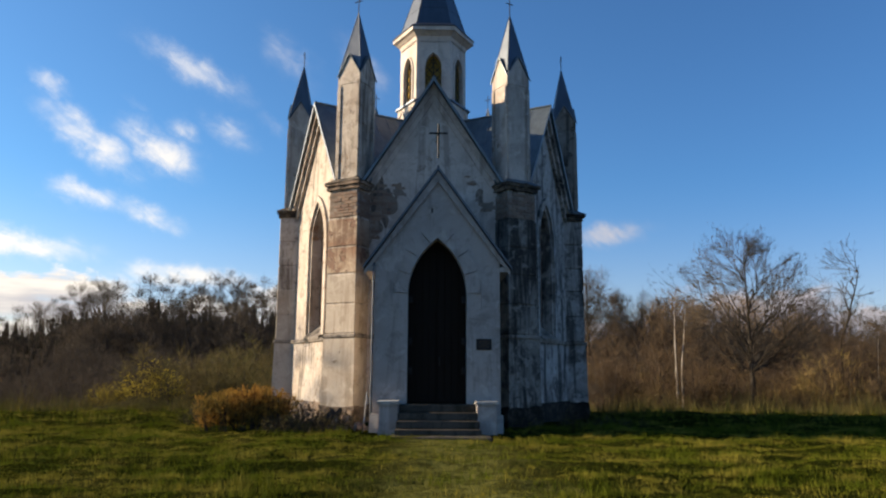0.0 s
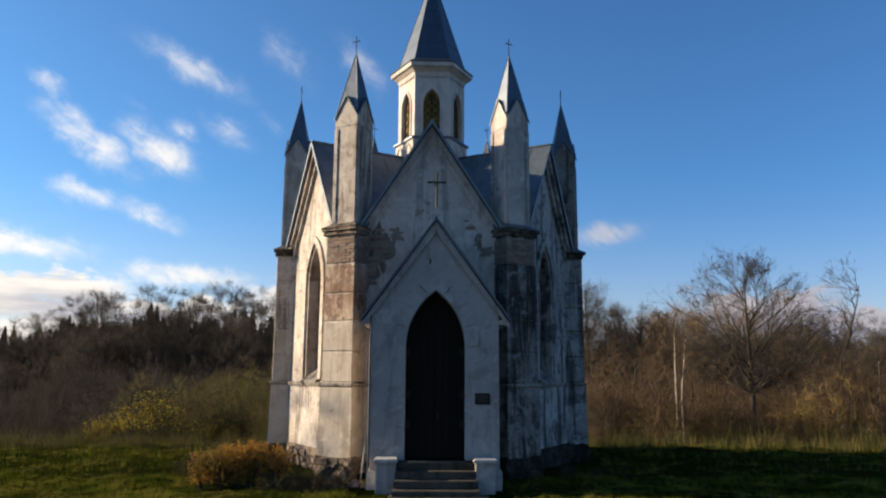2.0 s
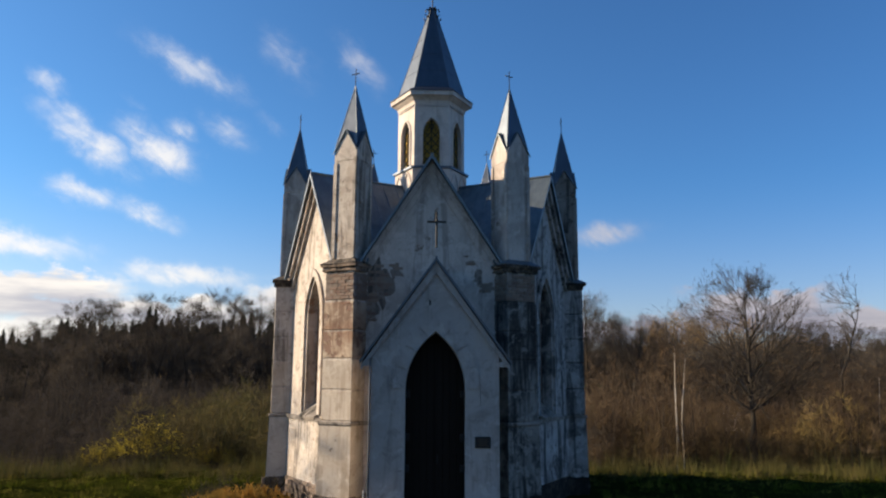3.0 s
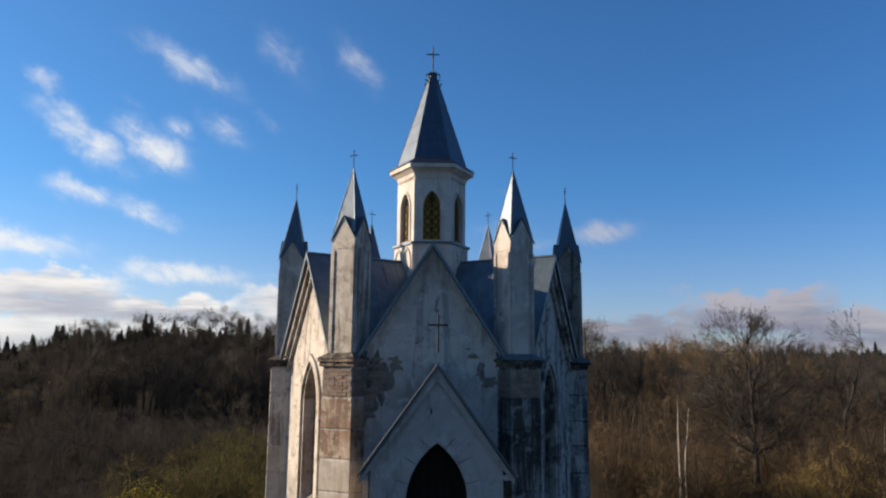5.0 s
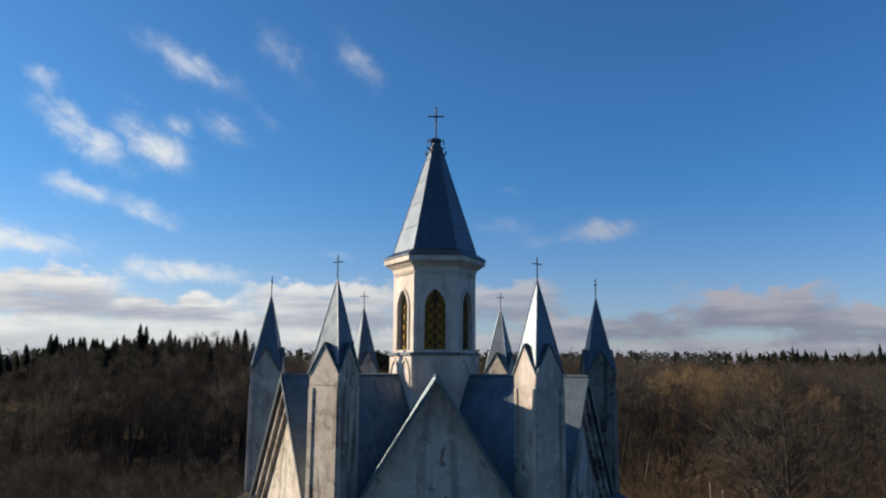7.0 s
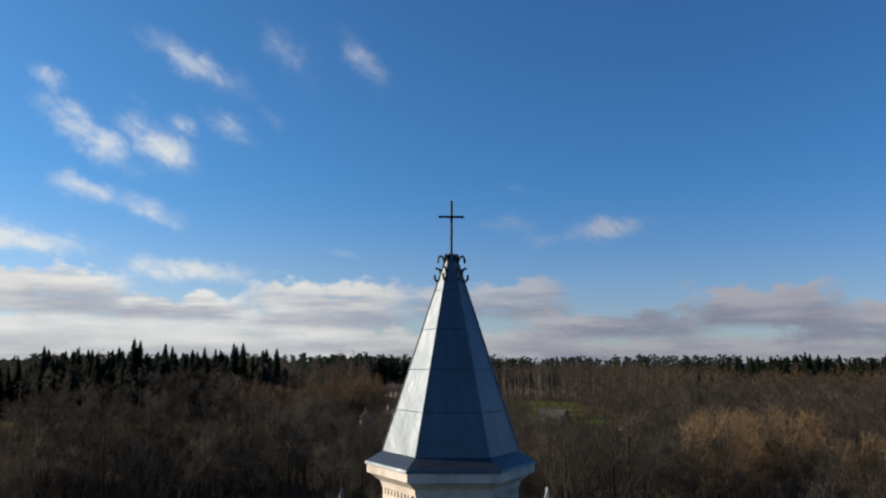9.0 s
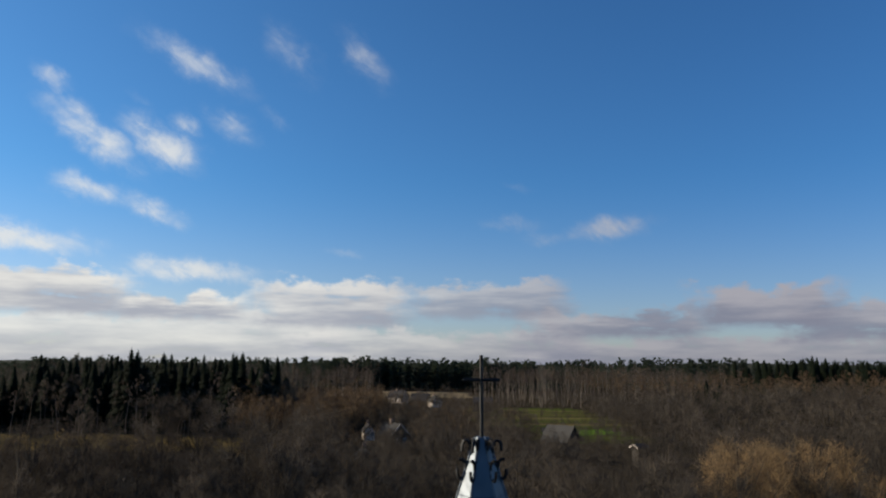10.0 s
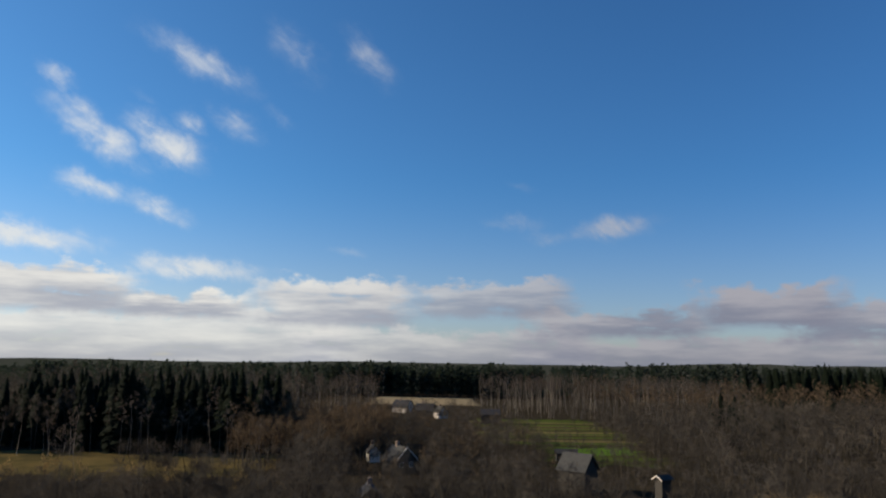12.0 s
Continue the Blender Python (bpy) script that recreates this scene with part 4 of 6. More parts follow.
def part_door(cx, yd, front):
    bm = bmesh.new()
    sheet(bm, arch(0.72, 0.64, 3.25, 4.60, cx, 14), yd + 0.03, yd + 0.08)
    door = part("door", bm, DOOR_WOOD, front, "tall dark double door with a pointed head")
    for s in (-1, 1):
        for i in range(4):
            x0 = cx + s * (0.03 + i * 0.165)
            x1 = x0 + s * 0.155
            xm = abs((x0 + x1) / 2 - cx)
            top = 3.25 + 1.25 * math.sqrt(max(0.02, 1 - (xm / 0.74) ** 1.4)) - 0.1
            bm = bmesh.new()
            box(bm, min(x0, x1), max(x0, x1), yd, yd + 0.035, 0.68, top)
            bmesh.ops.bevel(bm, geom=bm.edges[:], offset=0.008, segments=1, affect="EDGES")
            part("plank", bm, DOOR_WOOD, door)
        for z in (0.95, 1.75, 2.55):
            bm = bmesh.new()
            box(bm, min(cx + s * 0.05, cx + s * 0.68), max(cx + s * 0.05, cx + s * 0.68), yd - 0.012, yd + 0.004, z, z + 0.11)
            part("rail", bm, DOOR_WOOD, door)
        for z in (1.35, 2.05, 3.05):
            bm = bmesh.new()
            box(bm, min(cx + s * 0.60, cx + s * 0.72), max(cx + s * 0.60, cx + s * 0.72), yd - 0.10, yd - 0.005, z, z + 0.16)
            part("hinge", bm, IRON, door, "black iron hinge")
    bm = bmesh.new()
    bar(bm, (cx + 0.06, yd - 0.05, 1.55), (cx + 0.06, yd - 0.05, 1.75), 0.015, 6)
    part("door_handle", bm, IRON, door, "iron pull handle")
    return door


def steps_and_pedestals():
    cx = 0.11
    stair = tagged(new("entrance_steps"), "worn concrete steps up to the chapel door", "steps")
    for i in range(4):
        top = 0.66 - 0.165 * i
        bm = bmesh.new()
        box(bm, cx - 0.86 - 0.02 * i, cx + 0.90 + 0.02 * i, -6.62 - 0.30 * i, -6.30, top - 0.165, top - 0.005)
        bmesh.ops.bevel(bm, geom=bm.edges[:], offset=0.018, segments=2, affect="EDGES")
        part("step", bm, DARK_STEP, stair)
    for x0, x1 in ((-1.21, -0.76), (1.01, 1.46)):
        ped = tagged(new("step_pedestal"), "low grey plastered pedestal with a cap coloured pale as lit", "pedestal", "pedestals beside the steps")
        bm = bmesh.new()
        box(bm, x0, x1, -6.92, -6.34, -0.1, 0.66)
        bmesh.ops.bevel(bm, geom=bm.edges[:], offset=0.02, segments=2, affect="EDGES")
        part("pedestal_body", bm, PLASTER_PORCH, ped)
        # cap slab; its lit top is put into a paler colour
        bm = bmesh.new()
        box(bm, x0 - 0.04, x1 + 0.04, -6.97, -6.33, 0.66, 0.75)
        bmesh.ops.bevel(bm, geom=bm.edges[:], offset=0.025, segments=2, affect="EDGES")
        part("pedestal_cap", bm, CONCRETE, ped, "concrete cap coloured pale as lit")
    slab = bmesh.new()
    box(slab, cx - 1.0, cx + 1.15, -8.0, -7.2, -0.05, 0.045)
    bmesh.ops.bevel(slab, geom=slab.edges[:], offset=0.02, segments=1, affect="EDGES")
    tagged(part("landing_slab", slab, DARK_STEP), "flat worn concrete slab before the steps", "slab")


def plaque():
    p = tagged(new("plaque"), "small dark metal plaque fixed beside the door", "plaque")
    bm = bmesh.new()
    box(bm, 1.04, 1.40, -6.305, -6.272, 1.92, 2.18)
    bmesh.ops.bevel(bm, geom=bm.edges[:], offset=0.008, segments=1, affect="EDGES")
    part("plate", bm, material("dark_plate", lambda N, at: (0.010, 0.010, 0.011), 0.55, 0.1), p)
    gold = material("brass_bar", lambda N, at: (0.10, 0.06, 0.035), 0.7, 0.2)
    for i, w in enumerate((0.11, 0.13, 0.09, 0.12)):
        bm = bmesh.new()
        box(bm, 1.22 - w, 1.22 + w, -6.309, -6.304, 2.115 - i * 0.045, 2.130 - i * 0.045)
        part("text_bar", bm, gold, p)


for k in range(6):
    wall_panel(k)
main_roof()
lantern()
porch()
steps_and_pedestals()
plaque()
for k in range(6):
    pier(k)

# ---------------------------------------------------------------- ground


def ease(a, b, v):
    t = max(0.0, min(1.0, (v - a) / (b - a)))
    return t * t * (3 - 2 * t)


def ground_height(x, y):
    """A tussocky hilltop that falls off behind the chapel into a shallow dip, then the plain."""
    r = math.hypot(x, y)
    h = 0.06 * noise.noise(Vector((x * 0.25, y * 0.25, 0)))
    near = 1 - ease(30, 60, r)
    if near > 0:
        h += near * (0.085 * noise.noise(Vector((x * 0.6, y * 1.1, 3))) + 0.070 * noise.noise(Vector((x * 1.7, y * 2.1, 9))))
    h -= 1.3 * ease(4.0, 15.0, y + 0.06 * abs(x)) * (1 - ease(34.0, 66.0, y))
    far = max(0.0, min(1.0, (r - 60) / 200))
    h += far * 1.6 * (noise.noise(Vector((x * 0.008, y * 0.008, 1))) + 0.6)
    h += max(0.0, r - 900) * 0.010 * (1.0 + 0.5 * noise.noise(Vector((x * 0.0012, y * 0.0012, 5))))
    return h


def ground():
    outer = [26 * 1.17 ** i for i in range(35)]
    xs = sorted([-v for v in outer] + [i * 0.22 for i in range(-70, 71)] + [s * (15.5 + i * 0.7) for s in (-1, 1) for i in range(1, 15)] + outer)
    ys = sorted([-v for v in outer] + [-25 + i * 0.7 for i in range(9)] + [-18.7 + i * 0.16 for i in range(95)] + [-3.4 + i * 0.5 for i in range(58)] + outer)
    vs, fs = [], []
    n = len(xs)
    for y in ys:
        for x in xs:
            vs.append((x, y, ground_height(x, y)))
    for j in range(len(ys) - 1):
        for i in range(n - 1):
            a = j * n + i
            fs.append((a, a + 1, a + n + 1, a + n))
    me = bpy.data.meshes.new("ground")
    me.from_pydata(vs, [], fs)
    me.polygons.foreach_set("use_smooth", [True] * len(fs))
    me.materials.append(GRASS_SOIL)
    return tagged(new("ground", me), "mown grass hilltop running out into brown autumn country", "ground", kind="structure")


ground()

# ---------------------------------------------------------------- plants


class Grow:
    """Collects tubes and blades as plain arrays; slot 0 is wood, slot 1 is twig or leaf."""

    def __init__(self, seed):
        self.r = random.Random(seed)
        self.v, self.f, self.s = [], [], []

    def tube(self, pts, radii, n=4, slot=0):
        first = len(self.v)
        for (p, r) in zip(pts, radii):
            for i in range(n):
                a = 2 * math.pi * i / n
                self.v.append((p[0] + r * math.cos(a), p[1] + r * math.sin(a), p[2]))
        for j in range(len(pts) - 1):
            for i in range(n):
                a, b = first + j * n + i, first + j * n + (i + 1) % n
                self.f += [(a, b, b + n), (a, b + n, a + n)]
                self.s += [slot, slot]

    def blade(self, p, d, length, width, slot=1):
        """A thin tapering twig, seen from most sides."""
        a = self.r.uniform(0, math.pi)
        side = Vector((math.cos(a), math.sin(a), self.r.uniform(-0.4, 0.4))).cross(d)
        if side.length < 1e-3:
            side = Vector((1, 0, 0))
        side = side.normalized() * width / 2
        n = len(self.v)
        self.v += [tuple(p - side), tuple(p + side), tuple(p + d * length)]
        self.f.append((n, n + 1, n + 2))
        self.s.append(slot)

    def slip(self, p, q, r0, r1, slot=1):
        """A flat piece of thin branch from p to q."""
        b = self.r.uniform(0, math.pi)
        side = Vector((math.cos(b), math.sin(b), self.r.uniform(-0.4, 0.4))).cross(q - p)
        side = side.normalized() if side.length > 1e-4 else Vector((1, 0, 0))
        n = len(self.v)
        self.v += [tuple(p - side * r0), tuple(p + side * r0), tuple(q + side * r1), tuple(q - side * r1)]
        self.f += [(n, n + 1, n + 2), (n, n + 2, n + 3)]
        self.s += [slot, slot]

    def fan(self, p, d, length, width, slot=1):
        """A small spray of twigs that widens outwards from p."""
        side = self.turn(d, 80, 100) * width / 2
        n = len(self.v)
        self.v += [tuple(p), tuple(p + d * length * self.r.uniform(0.7, 1.0) - side), tuple(p + d * length + side)]
        self.f.append((n, n + 1, n + 2))
        self.s.append(slot)

    def turn(self, d, lo, hi):
        """d swung by lo to hi degrees to any side."""
        n = Vector([self.r.gauss(0, 1) for _ in range(3)])
        n = (n - d * n.dot(d)).normalized()
        t = radians(self.r.uniform(lo, hi))
        return d * math.cos(t) + n * math.sin(t)

    def leaf(self, p, size, slot=1):
        a = Vector([self.r.gauss(0, 1) for _ in range(3)]).normalized()
        b = a.cross(Vector([self.r.gauss(0, 1) for _ in range(3)])).normalized()
        n = len(self.v)
        self.v += [tuple(p - a * size), tuple(p + b * size * 0.6), tuple(p + a * size), tuple(p - b * size * 0.6)]
        self.f += [(n, n + 1, n + 2), (n, n + 2, n + 3)]
        self.s += [slot, slot]

    def way(self, tilt_lo, tilt_hi, around=None):
        a = self.r.uniform(0, 2 * math.pi) if around is None else around
        t = radians(self.r.uniform(tilt_lo, tilt_hi))
        return Vector((math.sin(t) * math.cos(a), math.sin(t) * math.sin(a), math.cos(t)))

    def arrays(self):
        return np.array(self.v, dtype=np.float32), np.array(self.f, dtype=np.int32), np.array(self.s, dtype=np.int32)


def limb_points(g, p, d, length, n, rise, wander=0.14):
    pts = [p.copy()]
    for i in range(n):
        d = (d + Vector((g.r.gauss(0, wander), g.r.gauss(0, wander), rise + g.r.gauss(0, wander * 0.6)))).normalized()
        p = p + d * (length / n)
        pts.append(p.copy())
    return pts, d


def fitted(arr, height):
    """The same plant, brought to its height."""
    v, f, s = arr
    v *= height / v[:, 2].max()
    return v, f, s


def fork(g, p, d, length, r, fine, level, depth, open_lo, open_hi, rise, shoots, main=0.86, side=0.68):
    """A piece of branch that goes on with a slight bend, sends one side branch off, and carries short shoots."""
    q = p + d * length
    last = level == depth
    if r > max(0.028, 2.5 * fine):
        g.tube([p, q], [r, max(r * 0.78, fine)], 4 if r > 0.06 else 3)
    elif last or (fine > 0.008 and level >= depth - 1):
        g.blade(p, d, length * 1.3, fine * 2.4)
    else:
        g.slip(p, q, max(r, fine), max(r * 0.75, fine * 0.8))
    if level >= (1 if fine < 0.012 else 2):
        for _ in range(shoots):
            a = g.turn(d, 20, 75)
            g.blade(p.lerp(q, g.r.random()), (a + Vector((0, 0, rise))).normalized(), length * g.r.uniform(0.45, 1.0), fine * 1.7)
    if last:
        return
    lift = Vector((0, 0, rise))
    bend = (g.turn(d, 2, open_lo * 0.75) + lift).normalized()
    fork(g, q, bend, length * main * g.r.uniform(0.85, 1.12), r * 0.76, fine, level + 1, depth, open_lo, open_hi, rise, shoots, main, side)
    off = (g.turn(d, open_lo, open_hi) + lift).normalized()
    fork(g, q, off, length * side * g.r.uniform(0.8, 1.2), r * 0.58, fine, level + 1, depth, open_lo, open_hi, rise, shoots, main, side)


def bare_tree(seed, height, bole, spread, limbs, depth, fine, shoots=1, lean=0.03, trunk_r=None, flare=0.0, fans=0, fan=0.4, rise_up=0.06):
    """A leafless broadleaf tree: tapered bole, limbs that reach out to a rounded crown, and branches that fork down to fine twigs."""
    g = Grow(seed)
    tr = trunk_r or height * 0.013
    pts, _ = limb_points(g, Vector((0, 0, -0.15)), Vector((g.r.gauss(0, lean), g.r.gauss(0, lean), 1)).normalized(), height * 0.86, 8, 0.06, 0.035 + lean * 0.8)
    step = 1 if fine < 0.014 else 2
    g.tube(pts[::step], [tr * (1 - 0.90 * (i / 8) ** 0.9) + (0.3 * tr if i == 0 else 0) for i in range(0, 9, step)], 6 if step == 1 else 3)
    rise = height * (1 - bole) / 2
    mid = height * bole + rise
    total = sum(0.86 ** k for k in range(depth + 1)) * 0.93
    for i in range(limbs):
        dz = -0.70 + 1.7 * (i + 0.5) / limbs
        dr = math.sqrt(max(0.02, 1 - min(1, abs(dz)) ** 2))
        a = i * 2.4 + g.r.uniform(-0.4, 0.4)
        q = g.r.uniform(0.80, 1.05)
        end = Vector((spread * dr * math.cos(a) * q, spread * dr * math.sin(a) * q, mid + rise * dz))
        reach = math.hypot(end.x, end.y)
        z0 = min(max(end.z - reach * g.r.uniform(0.55, 1.0), height * bole * 0.85), height * 0.82)
        f = z0 / (height * 0.86) * 8
        k = min(int(f), 7)
        p = pts[k].lerp(pts[k + 1], f - k)
        way_out = end - p
        d = (way_out.normalized() + Vector((0, 0, -0.12 - flare))).normalized()
        r0 = tr * (0.50 - 0.30 * (z0 / height)) * (0.7 + 0.3 * reach / spread)
        fork(g, p, d, way_out.length / total, r0, fine, 0, depth, 20, 52, rise_up, shoots)
    tips = [Vector(p) for p in g.v if p[2] > height * bole * 0.95 and math.hypot(p[0], p[1]) > 0.12 * spread]
    heart = Vector((0, 0, mid - rise * 0.6))
    for _ in range(fans):
        p = g.r.choice(tips) + Vector([g.r.gauss(0, fan * 0.5) for _ in range(3)])
        d = ((p - heart).normalized() * 0.8 + g.way(0, 150) * 0.75).normalized()
        g.fan(p - d * fan * 0.3, d, fan * g.r.uniform(0.6, 1.9), fan * g.r.uniform(0.035, 0.10))
    return fitted(g.arrays(), height)


def broom(seed, height, bole, spread, clumps, twigs, width, trunk_r, reach=0.75, lift=0.45):
    """A leafless wood tree: a straight dark stem, limbs to a handful of clumps, and each clump a soft round broom of thin twigs."""
    g = Grow(seed)
    r = np.random.RandomState(seed)
    pts, _ = limb_points(g, Vector((0, 0, -0.2)), Vector((g.r.gauss(0, 0.03), g.r.gauss(0, 0.03), 1)).normalized(), height * 0.90, 4, 0.08, 0.05)
    g.tube(pts, [trunk_r * q for q in (1.15, 0.85, 0.62, 0.38, 0.12)], 4 if width < 0.05 else 3)
    half = height * (1 - bole) / 2
    mid = height * bole + half
    heart, size = [], []
    for i in range(clumps):
        f = (i + 0.5) / clumps
        dz = -0.80 + 1.62 * f
        out = math.sqrt(max(0.0, 1 - min(1.0, abs(dz)) ** 2)) * g.r.uniform(0.45, 0.80)
        a = i * 2.4 + g.r.uniform(-0.5, 0.5)
        heart.append((spread * out * math.cos(a), spread * out * math.sin(a), mid + half * dz * 0.78))
        size.append(spread * g.r.uniform(0.36, 0.58) * (1.0 if f < 0.8 else 0.8))
        z0 = max(height * bole * 0.7, heart[-1][2] - spread * 0.9)
        k = min(3, int(z0 / (height * 0.9) * 4))
        root = pts[k].lerp(pts[k + 1], min(1.0, z0 / (height * 0.9) * 4 - k))
        tip = Vector(heart[-1])
        if width < 0.035:
            g.tube([root, root.lerp(tip, 0.55) + Vector((0, 0, -0.08 * spread)), tip], [trunk_r * 0.34, trunk_r * 0.24, trunk_r * 0.10], 3)
        elif width < 0.06 or i % 2:
            g.slip(root, tip, trunk_r * 0.30, trunk_r * 0.10, 0)
    heart, size = np.array(heart), np.array(size)
    which = r.choice(clumps, twigs, p=size ** 2 / (size ** 2).sum())
    u = r.normal(size=(twigs, 3))
    u[:, 2] += lift
    u /= np.linalg.norm(u, axis=1)[:, None]
    rc = size[which][:, None]
    p = heart[which] + u * rc * r.uniform(0.05, 0.60, (twigs, 1))
    d = u * 0.9 + r.normal(size=(twigs, 3)) * 0.33
    d[:, 2] += lift * 0.8
    d /= np.linalg.norm(d, axis=1)[:, None]
    long_ = rc * r.uniform(0.35, 1.0, (twigs, 1)) * reach
    side = np.cross(d, r.normal(size=(twigs, 3)))
    side /= np.linalg.norm(side, axis=1)[:, None]
    wide = width * r.uniform(0.6, 1.3, (twigs, 1)) / 2
    v = np.stack([p - side * wide, p + side * wide, p + d * long_], 1).reshape(-1, 3)
    v0, f0, s0 = g.arrays()
    f = np.arange(twigs * 3, dtype=np.int32).reshape(-1, 3) + len(v0)
    arr = np.concatenate([v0, v.astype(np.float32)]), np.concatenate([f0, f]), np.concatenate([s0, np.ones(twigs, dtype=np.int32)])
    return fitted(arr, height)


def shrub(seed, height, spread, stems, depth, fine, shoots=1, leaves=0, leaf_size=0.04, upright=0.10, fans=0, fan=0.25):
    """A bush or a clump of saplings: stems that fan out from the ground and fork, and what leaves are left."""
    g = Grow(seed)
    half = spread / 2
    total = sum(0.86 ** k for k in range(depth + 1)) * 0.93
    for i in range(stems):
        a, q = i * 2.4 + g.r.uniform(-0.3, 0.3), math.sqrt((i + 0.5) / stems)
        foot = Vector((half * q * 0.45 * math.cos(a), half * q * 0.45 * math.sin(a), -0.1))
        end = Vector((half * q * math.cos(a), half * q * math.sin(a), height * (1 - 0.40 * q * q) * g.r.uniform(0.62, 1.0)))
        d = end - foot
        fork(g, foot, d.normalized(), d.length / total, max(fine * 2, height * 0.006), fine, 0, depth, 16, 46, upright, shoots)
    tips = [Vector(p) for p in g.v if p[2] > height * 0.15]
    for _ in range(fans):
        p = g.r.choice(tips)
        d = (g.way(0, 120) + Vector((p.x, p.y, 0)) / spread).normalized()
        g.fan(p - d * fan * 0.3, d, fan * g.r.uniform(0.7, 2.0), fan * g.r.uniform(0.03, 0.08))
    arr = fitted(g.arrays(), height)
    if not leaves:
        return arr
    tips = [p for p in g.v if p[2] > height * 0.25]
    g.s = [0] * len(g.s)
    for _ in range(leaves):
        g.leaf(Vector(g.r.choice(tips)) + Vector([g.r.gauss(0, 0.07) for _ in range(3)]), leaf_size * g.r.uniform(0.6, 1.4))
    v, f, s = g.arrays()
    return v * np.float32(height / v[:, 2].max()), f, s


def leafy_tree(seed, height, bole, spread, limbs, depth, fine, leaves, leaf_size):
    """A tree that has kept its leaves: the bare tree with leaves set about its twig ends."""
    v, f, s = bare_tree(seed, height, bole, spread, limbs, depth, fine, 1)
    g = Grow(seed + 1)
    s[:] = 0
    tips = v[(v[:, 2] > height * bole) & (np.hypot(v[:, 0], v[:, 1]) > spread * 0.25)]
    for _ in range(leaves):
        g.leaf(Vector(tips[g.r.randrange(len(tips))].tolist()) + Vector([g.r.gauss(0, 0.16) for _ in range(3)]), leaf_size * g.r.uniform(0.6, 1.4))
    v2, f2, s2 = g.arrays()
    return np.concatenate([v, v2]), np.concatenate([f, f2 + len(v)]), np.concatenate([s, s2])


def spruce(seed, height, width, tiers, per):
    """Close drooping tiers of needle sprays round a straight stem, down to the ground."""
    g = Grow(seed)
    g.tube([(0, 0, -0.2), (0, 0, height * 0.5), (0, 0, height * 0.93)], [height * 0.012, height * 0.008, 0.01], 3)
    for i in range(tiers):
        f = (i / (tiers - 1)) ** 0.75
        z = height * (0.04 + 0.94 * f)
        reach = width * (1 - f) ** 0.58 * g.r.uniform(0.85, 1.1) + 0.12
        for j in range(per):
            a = (j + 0.5 * (i % 2)) * 2 * math.pi / per + g.r.uniform(-0.35, 0.35)
            l = reach * g.r.uniform(0.7, 1.12)
            tip = Vector((l * math.cos(a), l * math.sin(a), z - l * g.r.uniform(0.30, 0.60)))
            root = Vector((0, 0, z + 0.30 + l * 0.25))
            side = Vector((-math.sin(a), math.cos(a), 0)) * (l * 0.42 + 0.10)
            mid = root.lerp(tip, 0.65) - Vector((0, 0, 0.10 * l))
            n = len(g.v)
            g.v += [tuple(root), tuple(mid - side), tuple(tip), tuple(mid + side)]
            g.f += [(n, n + 1, n + 2), (n, n + 2, n + 3)]
            g.s += [1, 1]
    return g.arrays()


def pine(seed, height, width, clumps):
    """A tall stem with a dense rounded needle crown that closes up with its neighbours."""
    g = Grow(seed)
    g.tube([(0, 0, -0.2), (0, 0, height * 0.6), (0, 0, height * 0.85)], [height * 0.011, height * 0.008, 0.03], 3)
    for i in range(clumps):
        f = 0.10 + 0.85 * (i + g.r.random()) / clumps
        r = width * math.sqrt(max(0.04, 1 - max(0, (f - 0.45) / 0.55) ** 2)) * g.r.uniform(0.35, 1.0)
        a = i * 2.4 + g.r.uniform(-0.5, 0.5)
        c = Vector((r * math.cos(a), r * math.sin(a), height * f))
        for _ in range(6):
            g.leaf(c + Vector((g.r.gauss(0, 0.75), g.r.gauss(0, 0.75), g.r.gauss(0, 0.55))), g.r.uniform(0.7, 1.3))
    return g.arrays()


def mesh_from(name, arr, mats):
    v, f, s = arr
    me = bpy.data.meshes.new(name)
    me.vertices.add(len(v))
    me.vertices.foreach_set("co", v.ravel())
    me.loops.add(len(f) * 3)
    me.loops.foreach_set("vertex_index", f.ravel())
    me.polygons.add(len(f))
    me.polygons.foreach_set("loop_start", np.arange(0, len(f) * 3, 3, dtype=np.int32))
    me.polygons.foreach_set("material_index", s)
    for m in mats:
        me.materials.append(m)
    me.update(calc_edges=True)
    return me


def plant(name, arr, wood, fluff, label, category, group=""):
    """One plant as a thing: its wood, and its crown of twigs or leaves."""
    v, f, s = arr
    root = tagged(new(name), label, category, group)
    for slot, pname, mat in ((0, "trunk", wood), (1, "crown", fluff)):
        keep = f[s == slot]
        used, back = np.unique(keep, return_inverse=True)
        me = mesh_from(pname, (v[used], back.reshape(-1, 3).astype(np.int32), np.zeros(len(keep), dtype=np.int32)), [mat])
        ob = new(pname, me)
        ob.parent = root
    return root


def spot(x, y, turn=0.0, size=1.0, tall=1.0, sink=0.0):
    return Matrix.Translation((x, y, ground_height(x, y) - sink)) @ turned(turn) @ Matrix.Diagonal((size, size, size * tall, 1))


def stand(ob, x, y, turn=0.0, size=1.0, tall=1.0):
    ob.matrix_basis = spot(x, y, turn, size, tall)
    return ob


